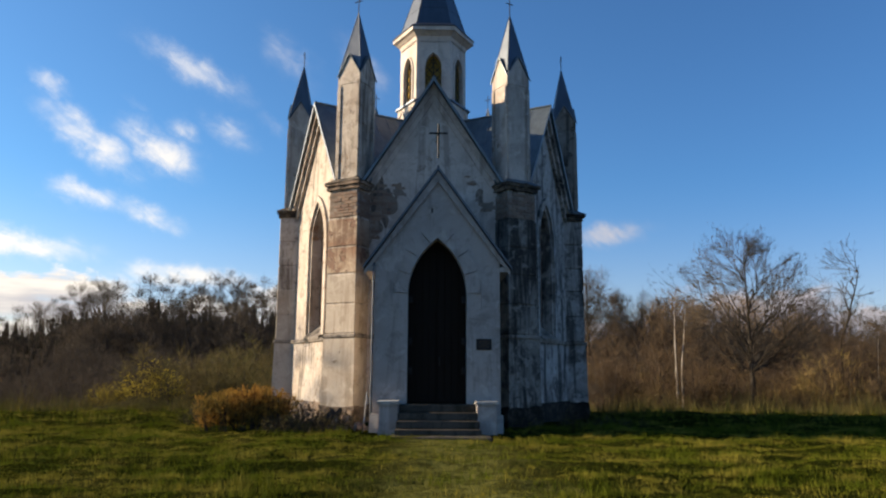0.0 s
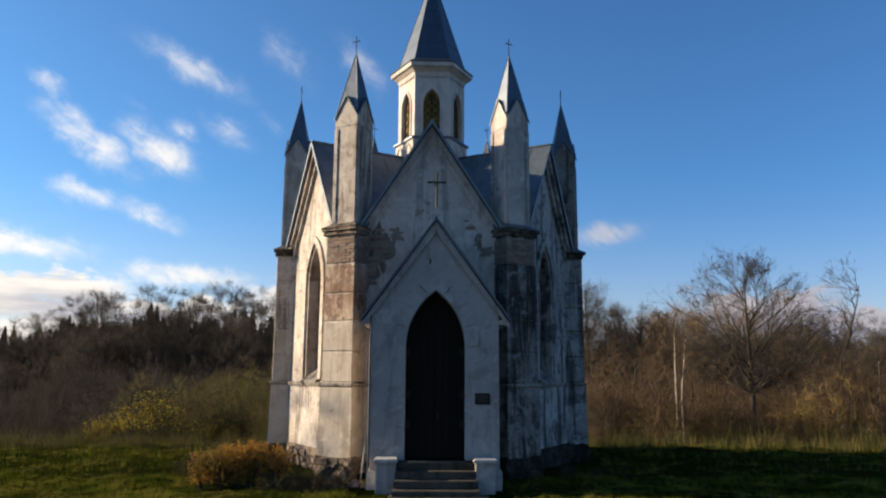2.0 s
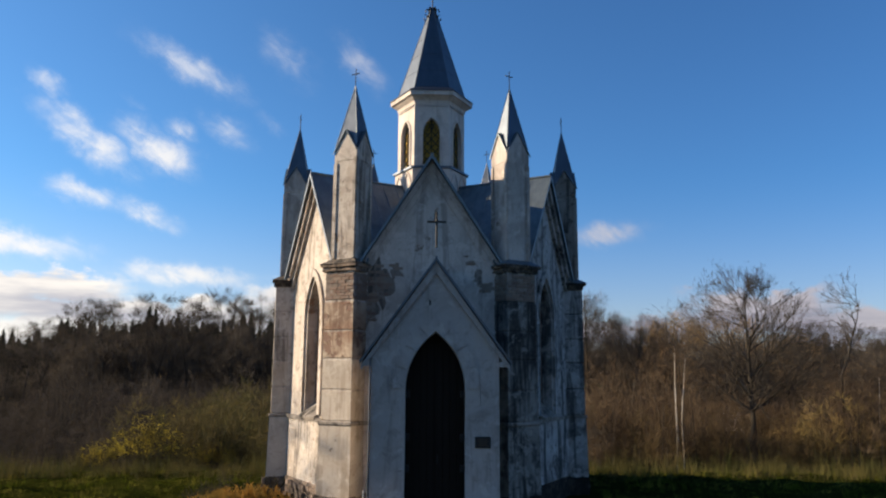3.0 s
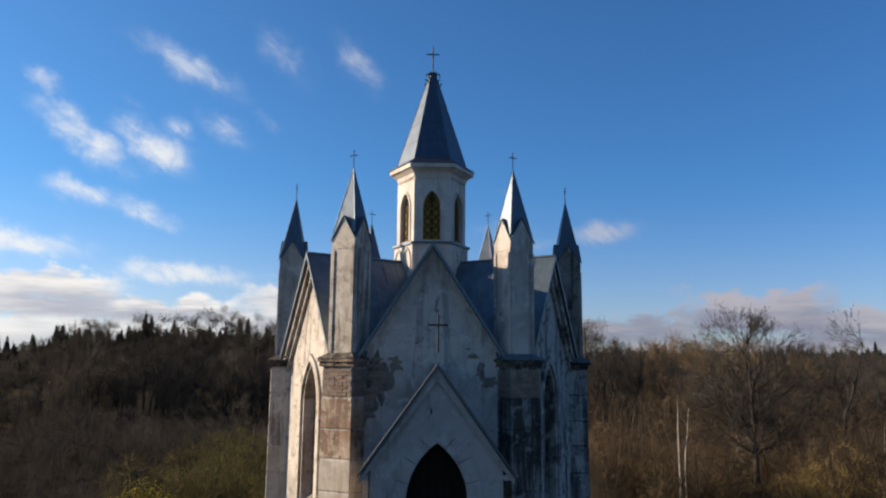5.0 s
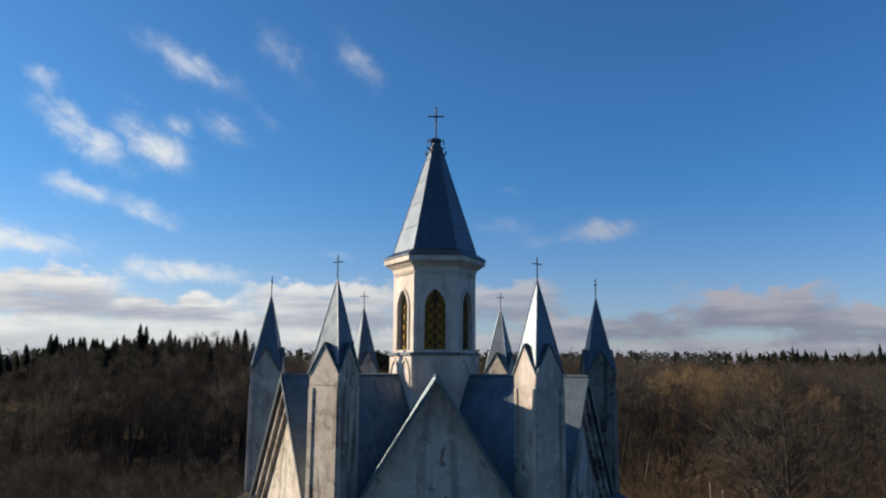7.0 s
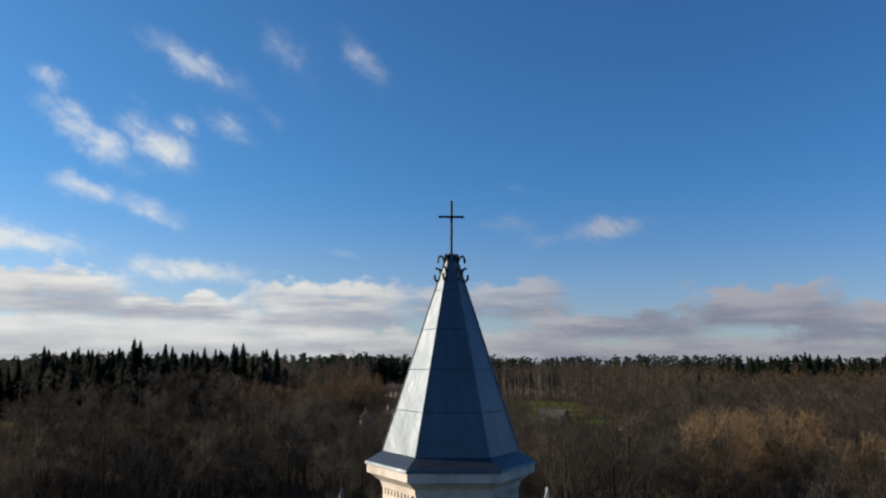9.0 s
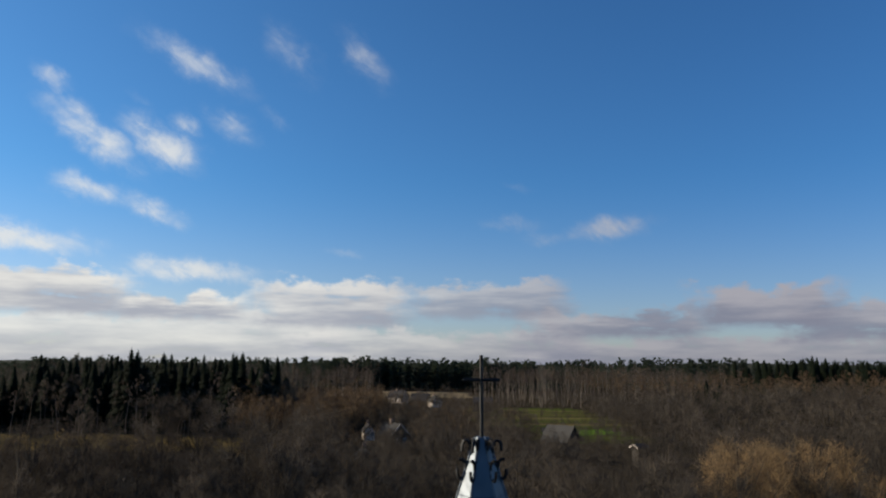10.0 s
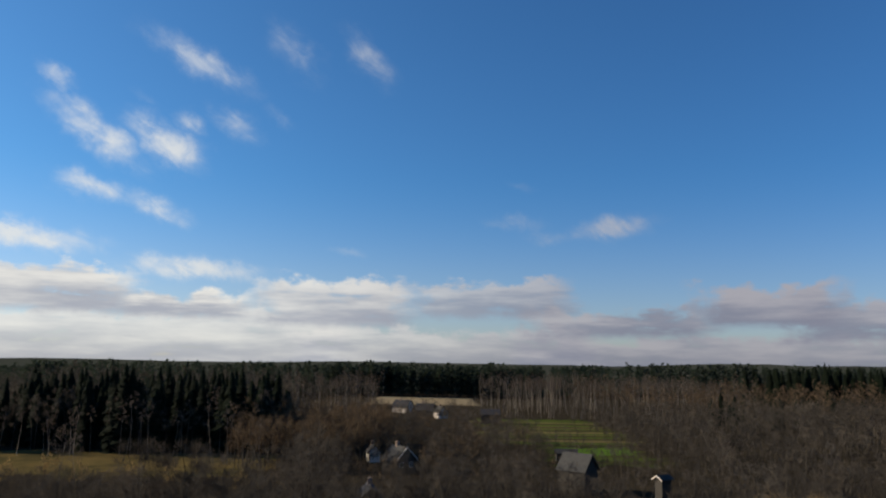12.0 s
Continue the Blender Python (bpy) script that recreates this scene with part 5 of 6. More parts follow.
def thicket(name, kinds, places, mats, label, category):
    """A wood of many plants in one mesh of kind stuff. places: rows of x, y, size, which kind."""
    vs, fs, ss, at = [], [], [], 0
    rng = random.Random(len(places))
    for x, y, size, which in places:
        v, f, s = kinds[which]
        a = rng.uniform(0, 2 * math.pi)
        c, d = math.cos(a) * size, math.sin(a) * size
        q = np.empty_like(v)
        q[:, 0] = v[:, 0] * c - v[:, 1] * d + x
        q[:, 1] = v[:, 0] * d + v[:, 1] * c + y
        q[:, 2] = v[:, 2] * size * rng.uniform(0.9, 1.12) + ground_height(x, y)
        vs.append(q), fs.append(f + at), ss.append(s)
        at += len(v)
    me = mesh_from(name, (np.concatenate(vs), np.concatenate(fs), np.concatenate(ss)), mats)
    return tagged(new(name, me), label, category, kind="stuff")


def scatter(seed, n, x0, x1, y0, y1, kinds, lo=0.8, hi=1.2, keep=None, gap=0.0):
    rng = random.Random(seed)
    out = []
    tries = 0
    while len(out) < n and tries < n * 12:
        tries += 1
        x, y = rng.uniform(x0, x1), rng.uniform(y0, y1)
        if keep and not keep(x, y):
            continue
        if gap and any((x - p[0]) ** 2 + (y - p[1]) ** 2 < gap * gap for p in out[-60:]):
            continue
        low = 0.58 if y < 140 and x < -0.49 * (y + 23.7) else 0.84 if x < -0.52 * (y + 23.7) else 1.0
        out.append((x, y, rng.uniform(lo, hi) * low, rng.randrange(kinds)))
    return out


def in_camera_view(x, y, margin=6.0):
    """Inside the wedge of ground that the camera's view takes in."""
    return abs(x) < 0.66 * (y + 24) + margin


# --- single trees at the edge of the grass
oak = plant("bare_tree", bare_tree(11, 12.3, 0.30, 5.2, 40, 6, 0.0085, 2, 0.012, 0.23, -0.05, 9000, 0.34, 0.05), BARK, TWIGS, "tall spreading bare tree at the edge of the grass", "tree")
stand(oak, 19.3, 20.3)
young = plant("bare_tree", bare_tree(12, 10.6, 0.45, 2.6, 20, 5, 0.0085, 1, 0.04, 0.12, 0.0, 2000, 0.20, 0.03), BARK, TWIGS, "slender bare tree with a narrow twiggy crown", "tree")
stand(young, 23.6, 24.0)
crooked = plant("bare_tree", bare_tree(17, 12.2, 0.50, 1.6, 13, 5, 0.008, 1, 0.10, 0.17, 0.0, 400, 0.28), BARK, TWIGS, "crooked bare tree with a sparse high crown", "tree")
stand(crooked, 27.2, 24.5, 40)
# unseen trees off to the left, added to throw branch shadows on wall and lawn
copy_thing(young, spot(-22.5, -0.4, 100, 1.0))
copy_thing(crooked, spot(-25.0, 1.6, 200, 0.95))
copy_thing(young, spot(-38.0, -7.0, 20, 0.9))
birch_arr = bare_tree(14, 6.4, 0.62, 0.8, 10, 4, 0.006, 1, 0.02, 0.058)
birch = plant("birch_tree", birch_arr, BIRCH_BARK, TWIGS_RED, "thin young birch with a white stem", "tree", "birches at the wood's edge")
stand(birch, 13.08, 14.4, 0, 1.06)
for x, y, a, s in ((12.62, 14.3, 80, 1.10), (25.8, 18.5, 30, 0.85), (30.5, 17.6, 200, 0.8)):
    copy_thing(birch, spot(x, y, a, s))

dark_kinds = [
    plant("bare_tree", broom(24, 10.0, 0.42, 2.3, 11, 1500, 0.030, 0.13), BARK, TWIGS_SHADED, "bare alder with a fine twiggy crown, coloured dark for shade", "tree", "dark bare trees of the near wood"),
    plant("bare_tree", broom(25, 10.0, 0.55, 2.1, 9, 1300, 0.030, 0.12), BARK, TWIGS_SHADED, "tall bare tree with a small rounded top, coloured dark for shade", "tree", "dark bare trees of the near wood"),
    plant("bare_tree", broom(26, 10.0, 0.34, 2.7, 13, 1700, 0.030, 0.15), BARK, TWIGS_SHADED, "broad bare tree with a domed crown, coloured dark for shade", "tree", "dark bare trees of the near wood"),
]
edge_kinds = [
    plant("bare_tree", broom(21, 10.0, 0.34, 2.5, 11, 1500, 0.028, 0.13), BARK, TWIGS, "bare alder with fine twigs in the wood", "tree", "bare trees of the near wood"),
    plant("bare_tree", broom(22, 10.0, 0.46, 2.3, 10, 1300, 0.028, 0.12), BARK, TWIGS, "tall bare tree with a rounded top in the wood", "tree", "bare trees of the near wood"),
    plant("bare_tree", broom(23, 10.0, 0.26, 2.9, 12, 1600, 0.028, 0.12), BARK, TWIGS_RED, "low russet-twigged bare tree in the wood", "tree", "bare trees of the near wood"),
]
rng = random.Random(5)
# x, y, height in metres: the dark skyline trees on the slope, then the lower trees before and beside them
spots = [(-37.5, 63, 12.4), (-40.5, 61, 11.4), (-34.6, 65, 10.4), (-32.4, 68, 11.4), (-29.8, 71, 12.4), (-27.4, 67, 11.4), (-25.6, 70, 11.8), (-23.2, 66, 11.6), (-21.0, 69, 11.2), (-18.4, 66, 11.4),
         (-43.8, 62, 8.8), (-46.5, 60, 6.8), (-49.5, 62, 6.4), (-53, 58, 5.2), (-36, 58, 10.2), (-31, 61, 10.6), (-26.5, 60, 10.0), (-22, 60, 9.8), (-17, 60, 10.0), (-42, 55, 8.4),
         (-39.2, 66, 12.0), (-30.9, 75, 11.4), (-24.0, 74, 11.8), (-15.5, 62, 10.6), (-13.0, 58, 9.6), (-10.5, 62, 10.2), (-33.5, 54, 8.2), (-28, 53, 8.0), (-20, 53, 7.6), (-48, 53, 5.2), (-38, 50, 6.2),
         (-55, 66, 5.8), (-58, 70, 6.0), (-51, 70, 6.8), (-46, 68, 8.4), (-57, 60, 5.0)]
spots += [(14.6, 43, 10.4), (16.8, 46, 10.2), (12.6, 40, 9.8), (18.4, 44, 9.6), (20.8, 48, 8.8), (11.4, 46, 10.0), (15.4, 50, 10.4), (22.6, 45, 7.8), (9.6, 42, 9.6), (23.5, 52, 7.9), (26.5, 46, 6.6), (31, 42, 5.6), (35, 46, 6.4), (39, 42, 6.2), (29.5, 52, 7.4), (44, 46, 7.0),
          (34, 37, 5.6), (40, 36, 6.2), (47, 52, 8.0), (52, 56, 8.2), (36, 55, 8.0), (42, 58, 8.4), (-6, 52, 9), (-1.5, 47, 8.4), (4, 51, 8.8), (-3, 58, 9.5), (7, 58, 9), (0, 56, 9.0), (-7, 44, 8.6), (8.5, 52, 9.2), (19, 55, 8.8), (27, 60, 8.6), (33, 62, 8.4), (48, 62, 8.6)]
stood = set()
for i, (x, y, h) in enumerate(spots):
    ob = (dark_kinds[i % 3] if i % 5 < 3 else edge_kinds[i % 2]) if x < -7 else edge_kinds[i % 2 if x < 21 else i % 3]
    m = spot(x, y, rng.uniform(0, 360), h / 10)
    if ob.name not in stood:
        stood.add(ob.name)
        ob.matrix_basis = m
    else:
        copy_thing(ob, m)

gold = plant("golden_tree", broom(31, 10.0, 0.12, 4.3, 38, 8500, 0.036, 0.20, 0.42, 0.30), BARK, OCHRE_TWIGS, "round-crowned tree with dull ochre twigs and last leaves", "tree", "trees still in leaf")
stand(gold, 27.0, 57.5, 0, 1.15)
for x, y, s in ((34.5, 60.0, 1.0), (39.5, 56.0, 0.82), (31.0, 66.0, 0.95)):
    copy_thing(gold, spot(x, y, x * 9, s))

ochre = plant("golden_tree", leafy_tree(33, 5.0, 0.15, 2.2, 14, 3, 0.014, 800, 0.11), BARK, LEAF_GOLD, "small ochre-leaved tree at the meadow's edge", "tree", "trees still in leaf")
stand(ochre, -69.0, 133.0)
for x, y, s in ((-62.0, 130.0, 0.8), (-55.0, 134.0, 0.7), (-47.0, 131.0, 0.8), (-21.0, 113.0, 0.8), (-16.0, 109.0, 0.6), (-74.0, 128.0, 0.9), (12.0, 104.0, 0.7), (-33.0, 126.0, 0.7)):
    copy_thing(ochre, spot(x, y, x * 13, s))

amber = plant("golden_tree", leafy_tree(37, 4.6, 0.2, 1.8, 14, 4, 0.012, 1800, 0.06), BARK, LEAF_GOLD, "small tree in amber leaf at the wood's edge", "tree", "trees still in leaf")
stand(amber, -33.2, 31.0)

# --- shrubs
yellow = plant("yellow_shrub", shrub(41, 2.5, 3.0, 18, 5, 0.006, 1, 2200, 0.036, 0.05), BARK, LEAF_YELLOW, "loose shrub with bright yellow-green leaves", "shrub")
stand(yellow, -11.4, 7.2)
copy_thing(yellow, spot(-12.9, 6.4, 70, 0.55))
copy_thing(yellow, spot(-9.0, 9.0, 150, 0.6))
copy_thing(yellow, spot(36.0, 23.0, 200, 1.1))

# --- the woods, joined
mid_kinds = [broom(50 + i, h, b, w, 9, n, 0.042, 0.11) for i, (h, b, w, n) in enumerate(((9.0, 0.24, 2.7, 620), (10.5, 0.40, 2.5, 600), (7.5, 0.20, 2.6, 560), (9.6, 0.48, 2.2, 500)))]
brush_kinds = [broom(60 + i, h, 0.06, w, 9, n, 0.022, 0.03, 0.95, 0.55) for i, (h, w, n) in enumerate(((3.2, 1.45, 420), (3.9, 1.5, 460), (2.5, 1.35, 380)))]
leafy_kinds = [broom(70 + i, h, 0.04, w, 10, n, 0.026, 0.028, 0.80, 0.35) for i, (h, w, n) in enumerate(((3.0, 1.5, 520), (3.6, 1.5, 560), (2.3, 1.3, 440)))]


def brush_right(x, y):
    """The russet brush, left out along the camera's sight lines to the tall tree and the birches."""
    k = x / (y + 23.7)
    return in_camera_view(x, y) and not (y < 20 and 0.425 < k < 0.450) and not (y < 14.5 and 0.335 < k < 0.385)


def brush_left(x, y):
    return in_camera_view(x, y, 3) and y > 4.5 + max(0, (-x - 19)) * 0.9 and not (-15.0 < x < -8.0 and y < 9.5)


thicket("brush", leafy_kinds, scatter(1, 95, -13.5, -5.5, 8, 24, 3, 0.75, 1.3, brush_left), [BARK, WEEDS], "olive-brown thicket of half-bare bushes behind the chapel", "bushes")
thicket("brush", brush_kinds, scatter(2, 60, -26, -12, 5, 14, 3, 0.45, 0.8, brush_left) + scatter(2, 190, -45, -13, 13, 40, 3, 0.75, 1.25, brush_left) + scatter(19, 70, -16, -5, 18, 36, 3, 0.7, 1.15, brush_left), [BARK, TWIGS_SHADED], "bare brushwood below the trees, coloured dark grey-brown for shade", "bushes")
thicket("brush", leafy_kinds, scatter(3, 150, 7, 42, 12, 24, 3, 0.45, 0.95, brush_right), [BARK, LEAF_BROWN], "russet thicket along the edge of the grass", "bushes")
thicket("brush", brush_kinds, scatter(4, 300, 6, 52, 12.5, 42, 3, 0.6, 1.25, brush_right), [BARK, TWIGS_RED], "russet bare brushwood", "bushes")
thicket("brush", brush_kinds, scatter(16, 130, -48, -5, 33, 56, 3, 0.55, 0.95, brush_left), [BARK, TWIGS_SHADED], "brushwood under the tall trees, coloured dark for shade", "bushes")
thicket("brush", brush_kinds, scatter(6, 70, -9, 9, 14, 42, 3, 0.7, 1.2, in_camera_view), [BARK, TWIGS], "brown brushwood behind the chapel", "bushes")


thicket("brush", leafy_kinds, scatter(44, 26, 20, 30, 13, 19, 3, 0.85, 1.25), [BARK, TAN_LEAF], "tan-leaved bushes at the edge of the grass", "bushes")
willow_kinds = [broom(130 + i, h, 0.03, w, 12, n, 0.026, 0.03, 0.75, 0.30) for i, (h, w, n) in enumerate(((3.4, 2.2, 700), (2.8, 1.9, 620)))]
thicket("willow_bushes", willow_kinds, scatter(14, 84, -42, -7, 26, 58, 2, 0.8, 1.3, brush_left, 2.4)[:28], [BARK, TWIGS_GREY], "round pale-grey willow bushes below the trees", "bushes")
thicket("willow_bushes", willow_kinds, scatter(14, 84, -42, -7, 26, 58, 2, 0.8, 1.3, brush_left, 2.4)[28:], [BARK, TWIGS_SHADED], "round bushes below the trees, coloured dark for shade", "bushes")
thicket("willow_bushes", willow_kinds, scatter(15, 22, 12, 44, 24, 40, 2, 0.75, 1.2, in_camera_view, 3.0), [BARK, TWIGS_GREY], "round pale bushes in the russet brushwood", "bushes")
thicket("willow_bushes", willow_kinds, [(x, y, z, k) for x, y, z, k in scatter(45, 130, -75, -22, 34, 92, 2, 1.0, 1.7, in_camera_view) if x < -0.40 * (y + 23.7)], [BARK, TWIGS_SHADED], "rounded bushes on the valley slope, coloured dark for shade", "bushes")
sapling_kinds = [bare_tree(75 + i, h, 0.38, w, 9, 3, 0.010, 1, 0.03, 0.035, 0.0, 60, 0.34) for i, (h, w) in enumerate(((6.2, 0.9), (5.0, 0.8), (7.0, 1.1)))]
thicket("saplings", sapling_kinds, scatter(12, 150, 7, 46, 13, 36, 3, 0.7, 1.1, brush_right), [SAPLING_BARK, TWIGS_RED], "thin upright saplings at the edge of the wood", "trees")
thicket("saplings", sapling_kinds, scatter(13, 80, -32, -6, 21, 34, 3, 0.55, 0.85, brush_left), [BARK, TWIGS], "thin grey saplings in the brushwood", "trees")


def near_wood(x, y):
    return in_camera_view(x, y) and not (y > 98 and 12 < x < 44) and not (x < -24 and y > 84) and not (y > 104 and -16 < x)


thicket("wood", mid_kinds, scatter(7, 120, -62, -4, 52, 68, 4, 0.65, 0.9, near_wood), [BARK, TWIGS], "dense dark bare wood in the valley", "wood")
thicket("wood", mid_kinds, scatter(18, 210, -75, -4, 66, 86, 4, 0.7, 0.95, near_wood), [BARK, TWIGS], "dense brown bare wood in the valley", "wood")
thicket("wood", mid_kinds, scatter(17, 230, -6, 75, 48, 84, 4, 0.65, 0.9, near_wood), [BARK, TWIGS], "dense bare brown wood in the valley", "wood")
thicket("wood", mid_kinds, scatter(8, 280, -100, 110, 80, 136, 4, 0.7, 1.05, near_wood), [BARK, TWIGS], "bare brown wood further off", "wood")
thicket("undergrowth", brush_kinds, scatter(9, 90, -85, 95, 40, 125, 3, 1.0, 1.8, near_wood), [BARK, TWIGS], "brown undergrowth of the wood", "bushes")
thicket("undergrowth", willow_kinds, scatter(20, 110, -95, -24, 84, 124, 2, 0.6, 1.05, in_camera_view), [BARK, TWIGS], "low round brown bushes before the meadow", "bushes")

# --- far woods
far_kinds = [broom(80 + i, h, b, w, 7, 230, 0.11, 0.13, 0.85) for i, (h, b, w) in enumerate(((15.5, 0.36, 2.4), (17.0, 0.46, 2.2), (13.5, 0.30, 2.7)))]
wide_kinds = [broom(85 + i, h, b, w, 8, 300, 0.07, 0.10) for i, (h, b, w) in enumerate(((9.5, 0.22, 2.8), (11.0, 0.30, 2.8), (8.0, 0.18, 2.7)))]
birch_kinds = [broom(120 + i, h, b, w, 7, 190, 0.09, 0.10, 0.9, 0.7) for i, (h, b, w) in enumerate(((15.5, 0.50, 1.7), (17.0, 0.58, 1.6), (13.5, 0.46, 1.8)))]
spruce_kinds = [spruce(90 + i, h, w, 26, 7) for i, (h, w) in enumerate(((19.0, 3.8), (17.0, 3.5), (20.3, 4.0)))]
pine_kinds = [pine(95 + i, h, 2.5, 14) for i, h in enumerate((22.0, 23.0, 21.0))]

thicket("spruce_wood", spruce_kinds, [(x, y, s * (0.84 if x < -0.49 * (y + 24) else 1.0), k) for x, y, s, k in scatter(21, 240, -130, -42, 174, 234, 3, 0.80, 0.95)], [BARK, NEEDLES], "dark spruce wood beyond the meadow", "wood")
thicket("mixed_wood", far_kinds, scatter(22, 340, -150, -40, 172, 300, 3, 0.72, 0.97), [BARK, TWIGS], "grey bare trees among the spruces", "wood")
thicket("alder_clump", wide_kinds, scatter(23, 210, -44, -12, 148, 205, 3, 0.8, 1.25), [BARK, TWIGS_RED], "reddish bare trees beside the village", "wood")
thicket("birch_wood", birch_kinds, scatter(24, 200, -110, -24, 285, 380, 3, 0.85, 1.1) + scatter(25, 340, 24, 130, 290, 420, 3, 0.85, 1.1), [FAR_BIRCH, TWIGS_GREY], "pale bare birch wood on the plain", "wood")


def right_wood(x, y):
    return in_camera_view(x, y, 12) and x > 45 + max(0, (y - 170)) * 0.06


thicket("wood", wide_kinds, scatter(26, 430, 44, 190, 118, 250, 3, 0.8, 1.25, right_wood), [BARK, TWIGS], "wide bare brown wood on the plain", "wood")
thicket("wood", far_kinds, scatter(27, 420, 70, 330, 230, 420, 3, 0.6, 0.95, right_wood), [BARK, TWIGS_RED], "far russet bare wood", "wood")
thicket("spruce_wood", spruce_kinds, scatter(28, 140, 190, 330, 395, 470, 3, 0.9, 1.15) + scatter(29, 26, 95, 150, 250, 270, 3, 0.45, 0.6), [BARK, NEEDLES], "dark spruces on the plain", "wood")
thicket("pine_forest", pine_kinds, scatter(30, 760, -380, 390, 500, 590, 3, 0.95, 1.03) + scatter(32, 170, -75, 75, 500, 518, 3, 0.85, 1.0), [BARK, PINE], "long dark pine forest along the horizon", "forest")
thicket("pine_forest", pine_kinds, scatter(31, 150, -420, -90, 380, 500, 3, 0.72, 0.88), [BARK, PINE], "dark pines beyond the spruce wood", "forest")
thicket("wood", far_kinds, scatter(35, 300, -330, -70, 245, 420, 3, 1.0, 1.18), [BARK, TWIGS], "far grey-brown bare wood behind the spruces", "wood")


def village_trees(x, y):
    plots = (24 if y < 230 else 15) + max(0, 200 - y) * 0.16 < x < 45 and 160 < y < 290
    street = -22 < x < 24 and 270 < y < 330
    barn = (16.5 < x < 30 and 92 < y < 136) or (28.5 < x < 39 and 96 < y < 124) or (-20 < x < -3 and 132 < y < 172)
    return not (plots or barn or (street and (x * 5 + y) % 4 < 2))


thicket("village_trees", wide_kinds, scatter(33, 380, -34, 56, 100, 300, 3, 0.55, 0.95, village_trees), [BARK, TWIGS], "bare garden trees about the village", "trees")
thicket("village_trees", wide_kinds, scatter(36, 120, -34, 26, 108, 262, 3, 0.45, 0.8, village_trees), [BARK, TWIGS_RED], "reddish bare fruit trees in the village gardens", "trees")
thicket("birch_row", birch_kinds, scatter(34, 26, -104, -44, 166, 174, 3, 0.55, 0.85), [FAR_BIRCH, TWIGS_GREY], "pale bare birches before the spruce wood", "trees")
birch_far = plant("birch_tree", bare_tree(15, 11.5, 0.38, 1.9, 14, 4, 0.015, 1, 0.010, 0.085, 0.0, 420, 0.4), FAR_BIRCH, PALE_TWIGS, "tall pale birch standing out of the brown wood", "tree", "pale birches in the valley")
stand(birch_far, 44.4, 116.2, 0, 0.92)
for x, y, s in ((44.9, 100.8, 0.84), (54.1, 104.5, 0.90), (34.0, 104.0, 0.70), (62.0, 118.0, 0.95), (-62.0, 128.0, 0.9), (-66.0, 131.0, 1.0), (-36.0, 150.0, 1.0)):
    copy_thing(birch_far, spot(x, y, x * 31, s))

# --- the village in the valley


def house(name, label, x, y, turn, w, l, wall_h, rise, wall_mat, roof_mat, windows=2, chimney=True, white=False):
    """A gabled wooden house: walls, two roof slopes, gable boards, windows, door, chimney. Its ridge runs along its own y."""
    root = tagged(new(name), label, "house" if windows else "shed", "village houses")
    m = spot(x, y, turn)
    bm = bmesh.new()
    sheet(bm, [(-w / 2, -0.4), (w / 2, -0.4), (w / 2, wall_h), (0, wall_h + rise), (-w / 2, wall_h)], -l / 2, l / 2)
    part("wall", bm, wall_mat, root, "", m)
    for s in (-1, 1):
        bm = bmesh.new()
        k = rise / (w / 2)
        o = 0.35
        v = []
        for yy in (-l / 2 - o, l / 2 + o):
            for lift in (0.14, 0.03):
                v += [bm.verts.new((0, yy, wall_h + rise + lift)), bm.verts.new((s * (w / 2 + o), yy, wall_h - o * k + lift))]
        for f in ((0, 1, 5, 4), (2, 6, 7, 3), (0, 2, 3, 1), (4, 5, 7, 6), (1, 3, 7, 5), (0, 4, 6, 2)):
            bm.faces.new([v[i] for i in f])
        part("roof_slope", bm, roof_mat, root, "", m)
        bm = bmesh.new()
        y0 = -l / 2 - o - 0.04
        sheet(bm, [(0, wall_h + rise + 0.16), (s * (w / 2 + o), wall_h - o * k + 0.16), (s * (w / 2 + o), wall_h - o * k - 0.06), (0, wall_h + rise - 0.08)], y0, y0 + 0.05)
        part("barge_board", bm, PLASTER_WHITE if white else BARN_WOOD, root, "", m)
    for i in range(windows):
        xx = (i - (windows - 1) / 2) * w / max(2, windows) * 0.9
        bm = bmesh.new()
        box(bm, xx - 0.45, xx + 0.45, -l / 2 - 0.05, -l / 2 + 0.02, 1.0, 2.1)
        win = part("window", bm, PLASTER_WHITE, root, "white painted frame", m)
        bm = bmesh.new()
        for q in (-0.21, 0.21):
            box(bm, xx + q - 0.17, xx + q + 0.17, -l / 2 - 0.062, -l / 2 - 0.045, 1.1, 2.0)
        part("pane", bm, DARK_GLASS, win, "", m)
    bm = bmesh.new()
    box(bm, w / 2 - 0.02, w / 2 + 0.05, -0.5, 0.5, 0.0, 1.95)
    part("door", bm, BARN_WOOD, root, "", m)
    if chimney:
        bm = bmesh.new()
        box(bm, -0.3, 0.3, 0.6, 1.2, wall_h + rise * 0.5, wall_h + rise + 0.9)
        part("chimney", bm, BRICK, root, "", m)
    return root


SLATE = material("grey_slate_roof", metal_nodes((0.050, 0.047, 0.044), (0.028, 0.027, 0.026)), 0.92)
DARK_ROOF = material("dark_tarred_roof", metal_nodes((0.02, 0.02, 0.024), (0.035, 0.032, 0.035)), 0.85)
house("barn", "weathered grey log barn with a pale patched gable roof", 23.5, 128.0, 46, 4.2, 5.2, 3.9, 2.4, BARN_WOOD, SLATE, 0, False)
house("shed", "small old shed with a pale roof edge among the trees", 35.6, 120.0, -60, 1.5, 2.2, 3.5, 0.45, BARN_WOOD, SLATE, 0, False, True)
house("village_house", "dark wooden house with a white-edged gable roof", -8.0, 150.0, 32, 4.6, 5.6, 2.5, 2.4, BARN_WOOD, SLATE, 2, True, True)
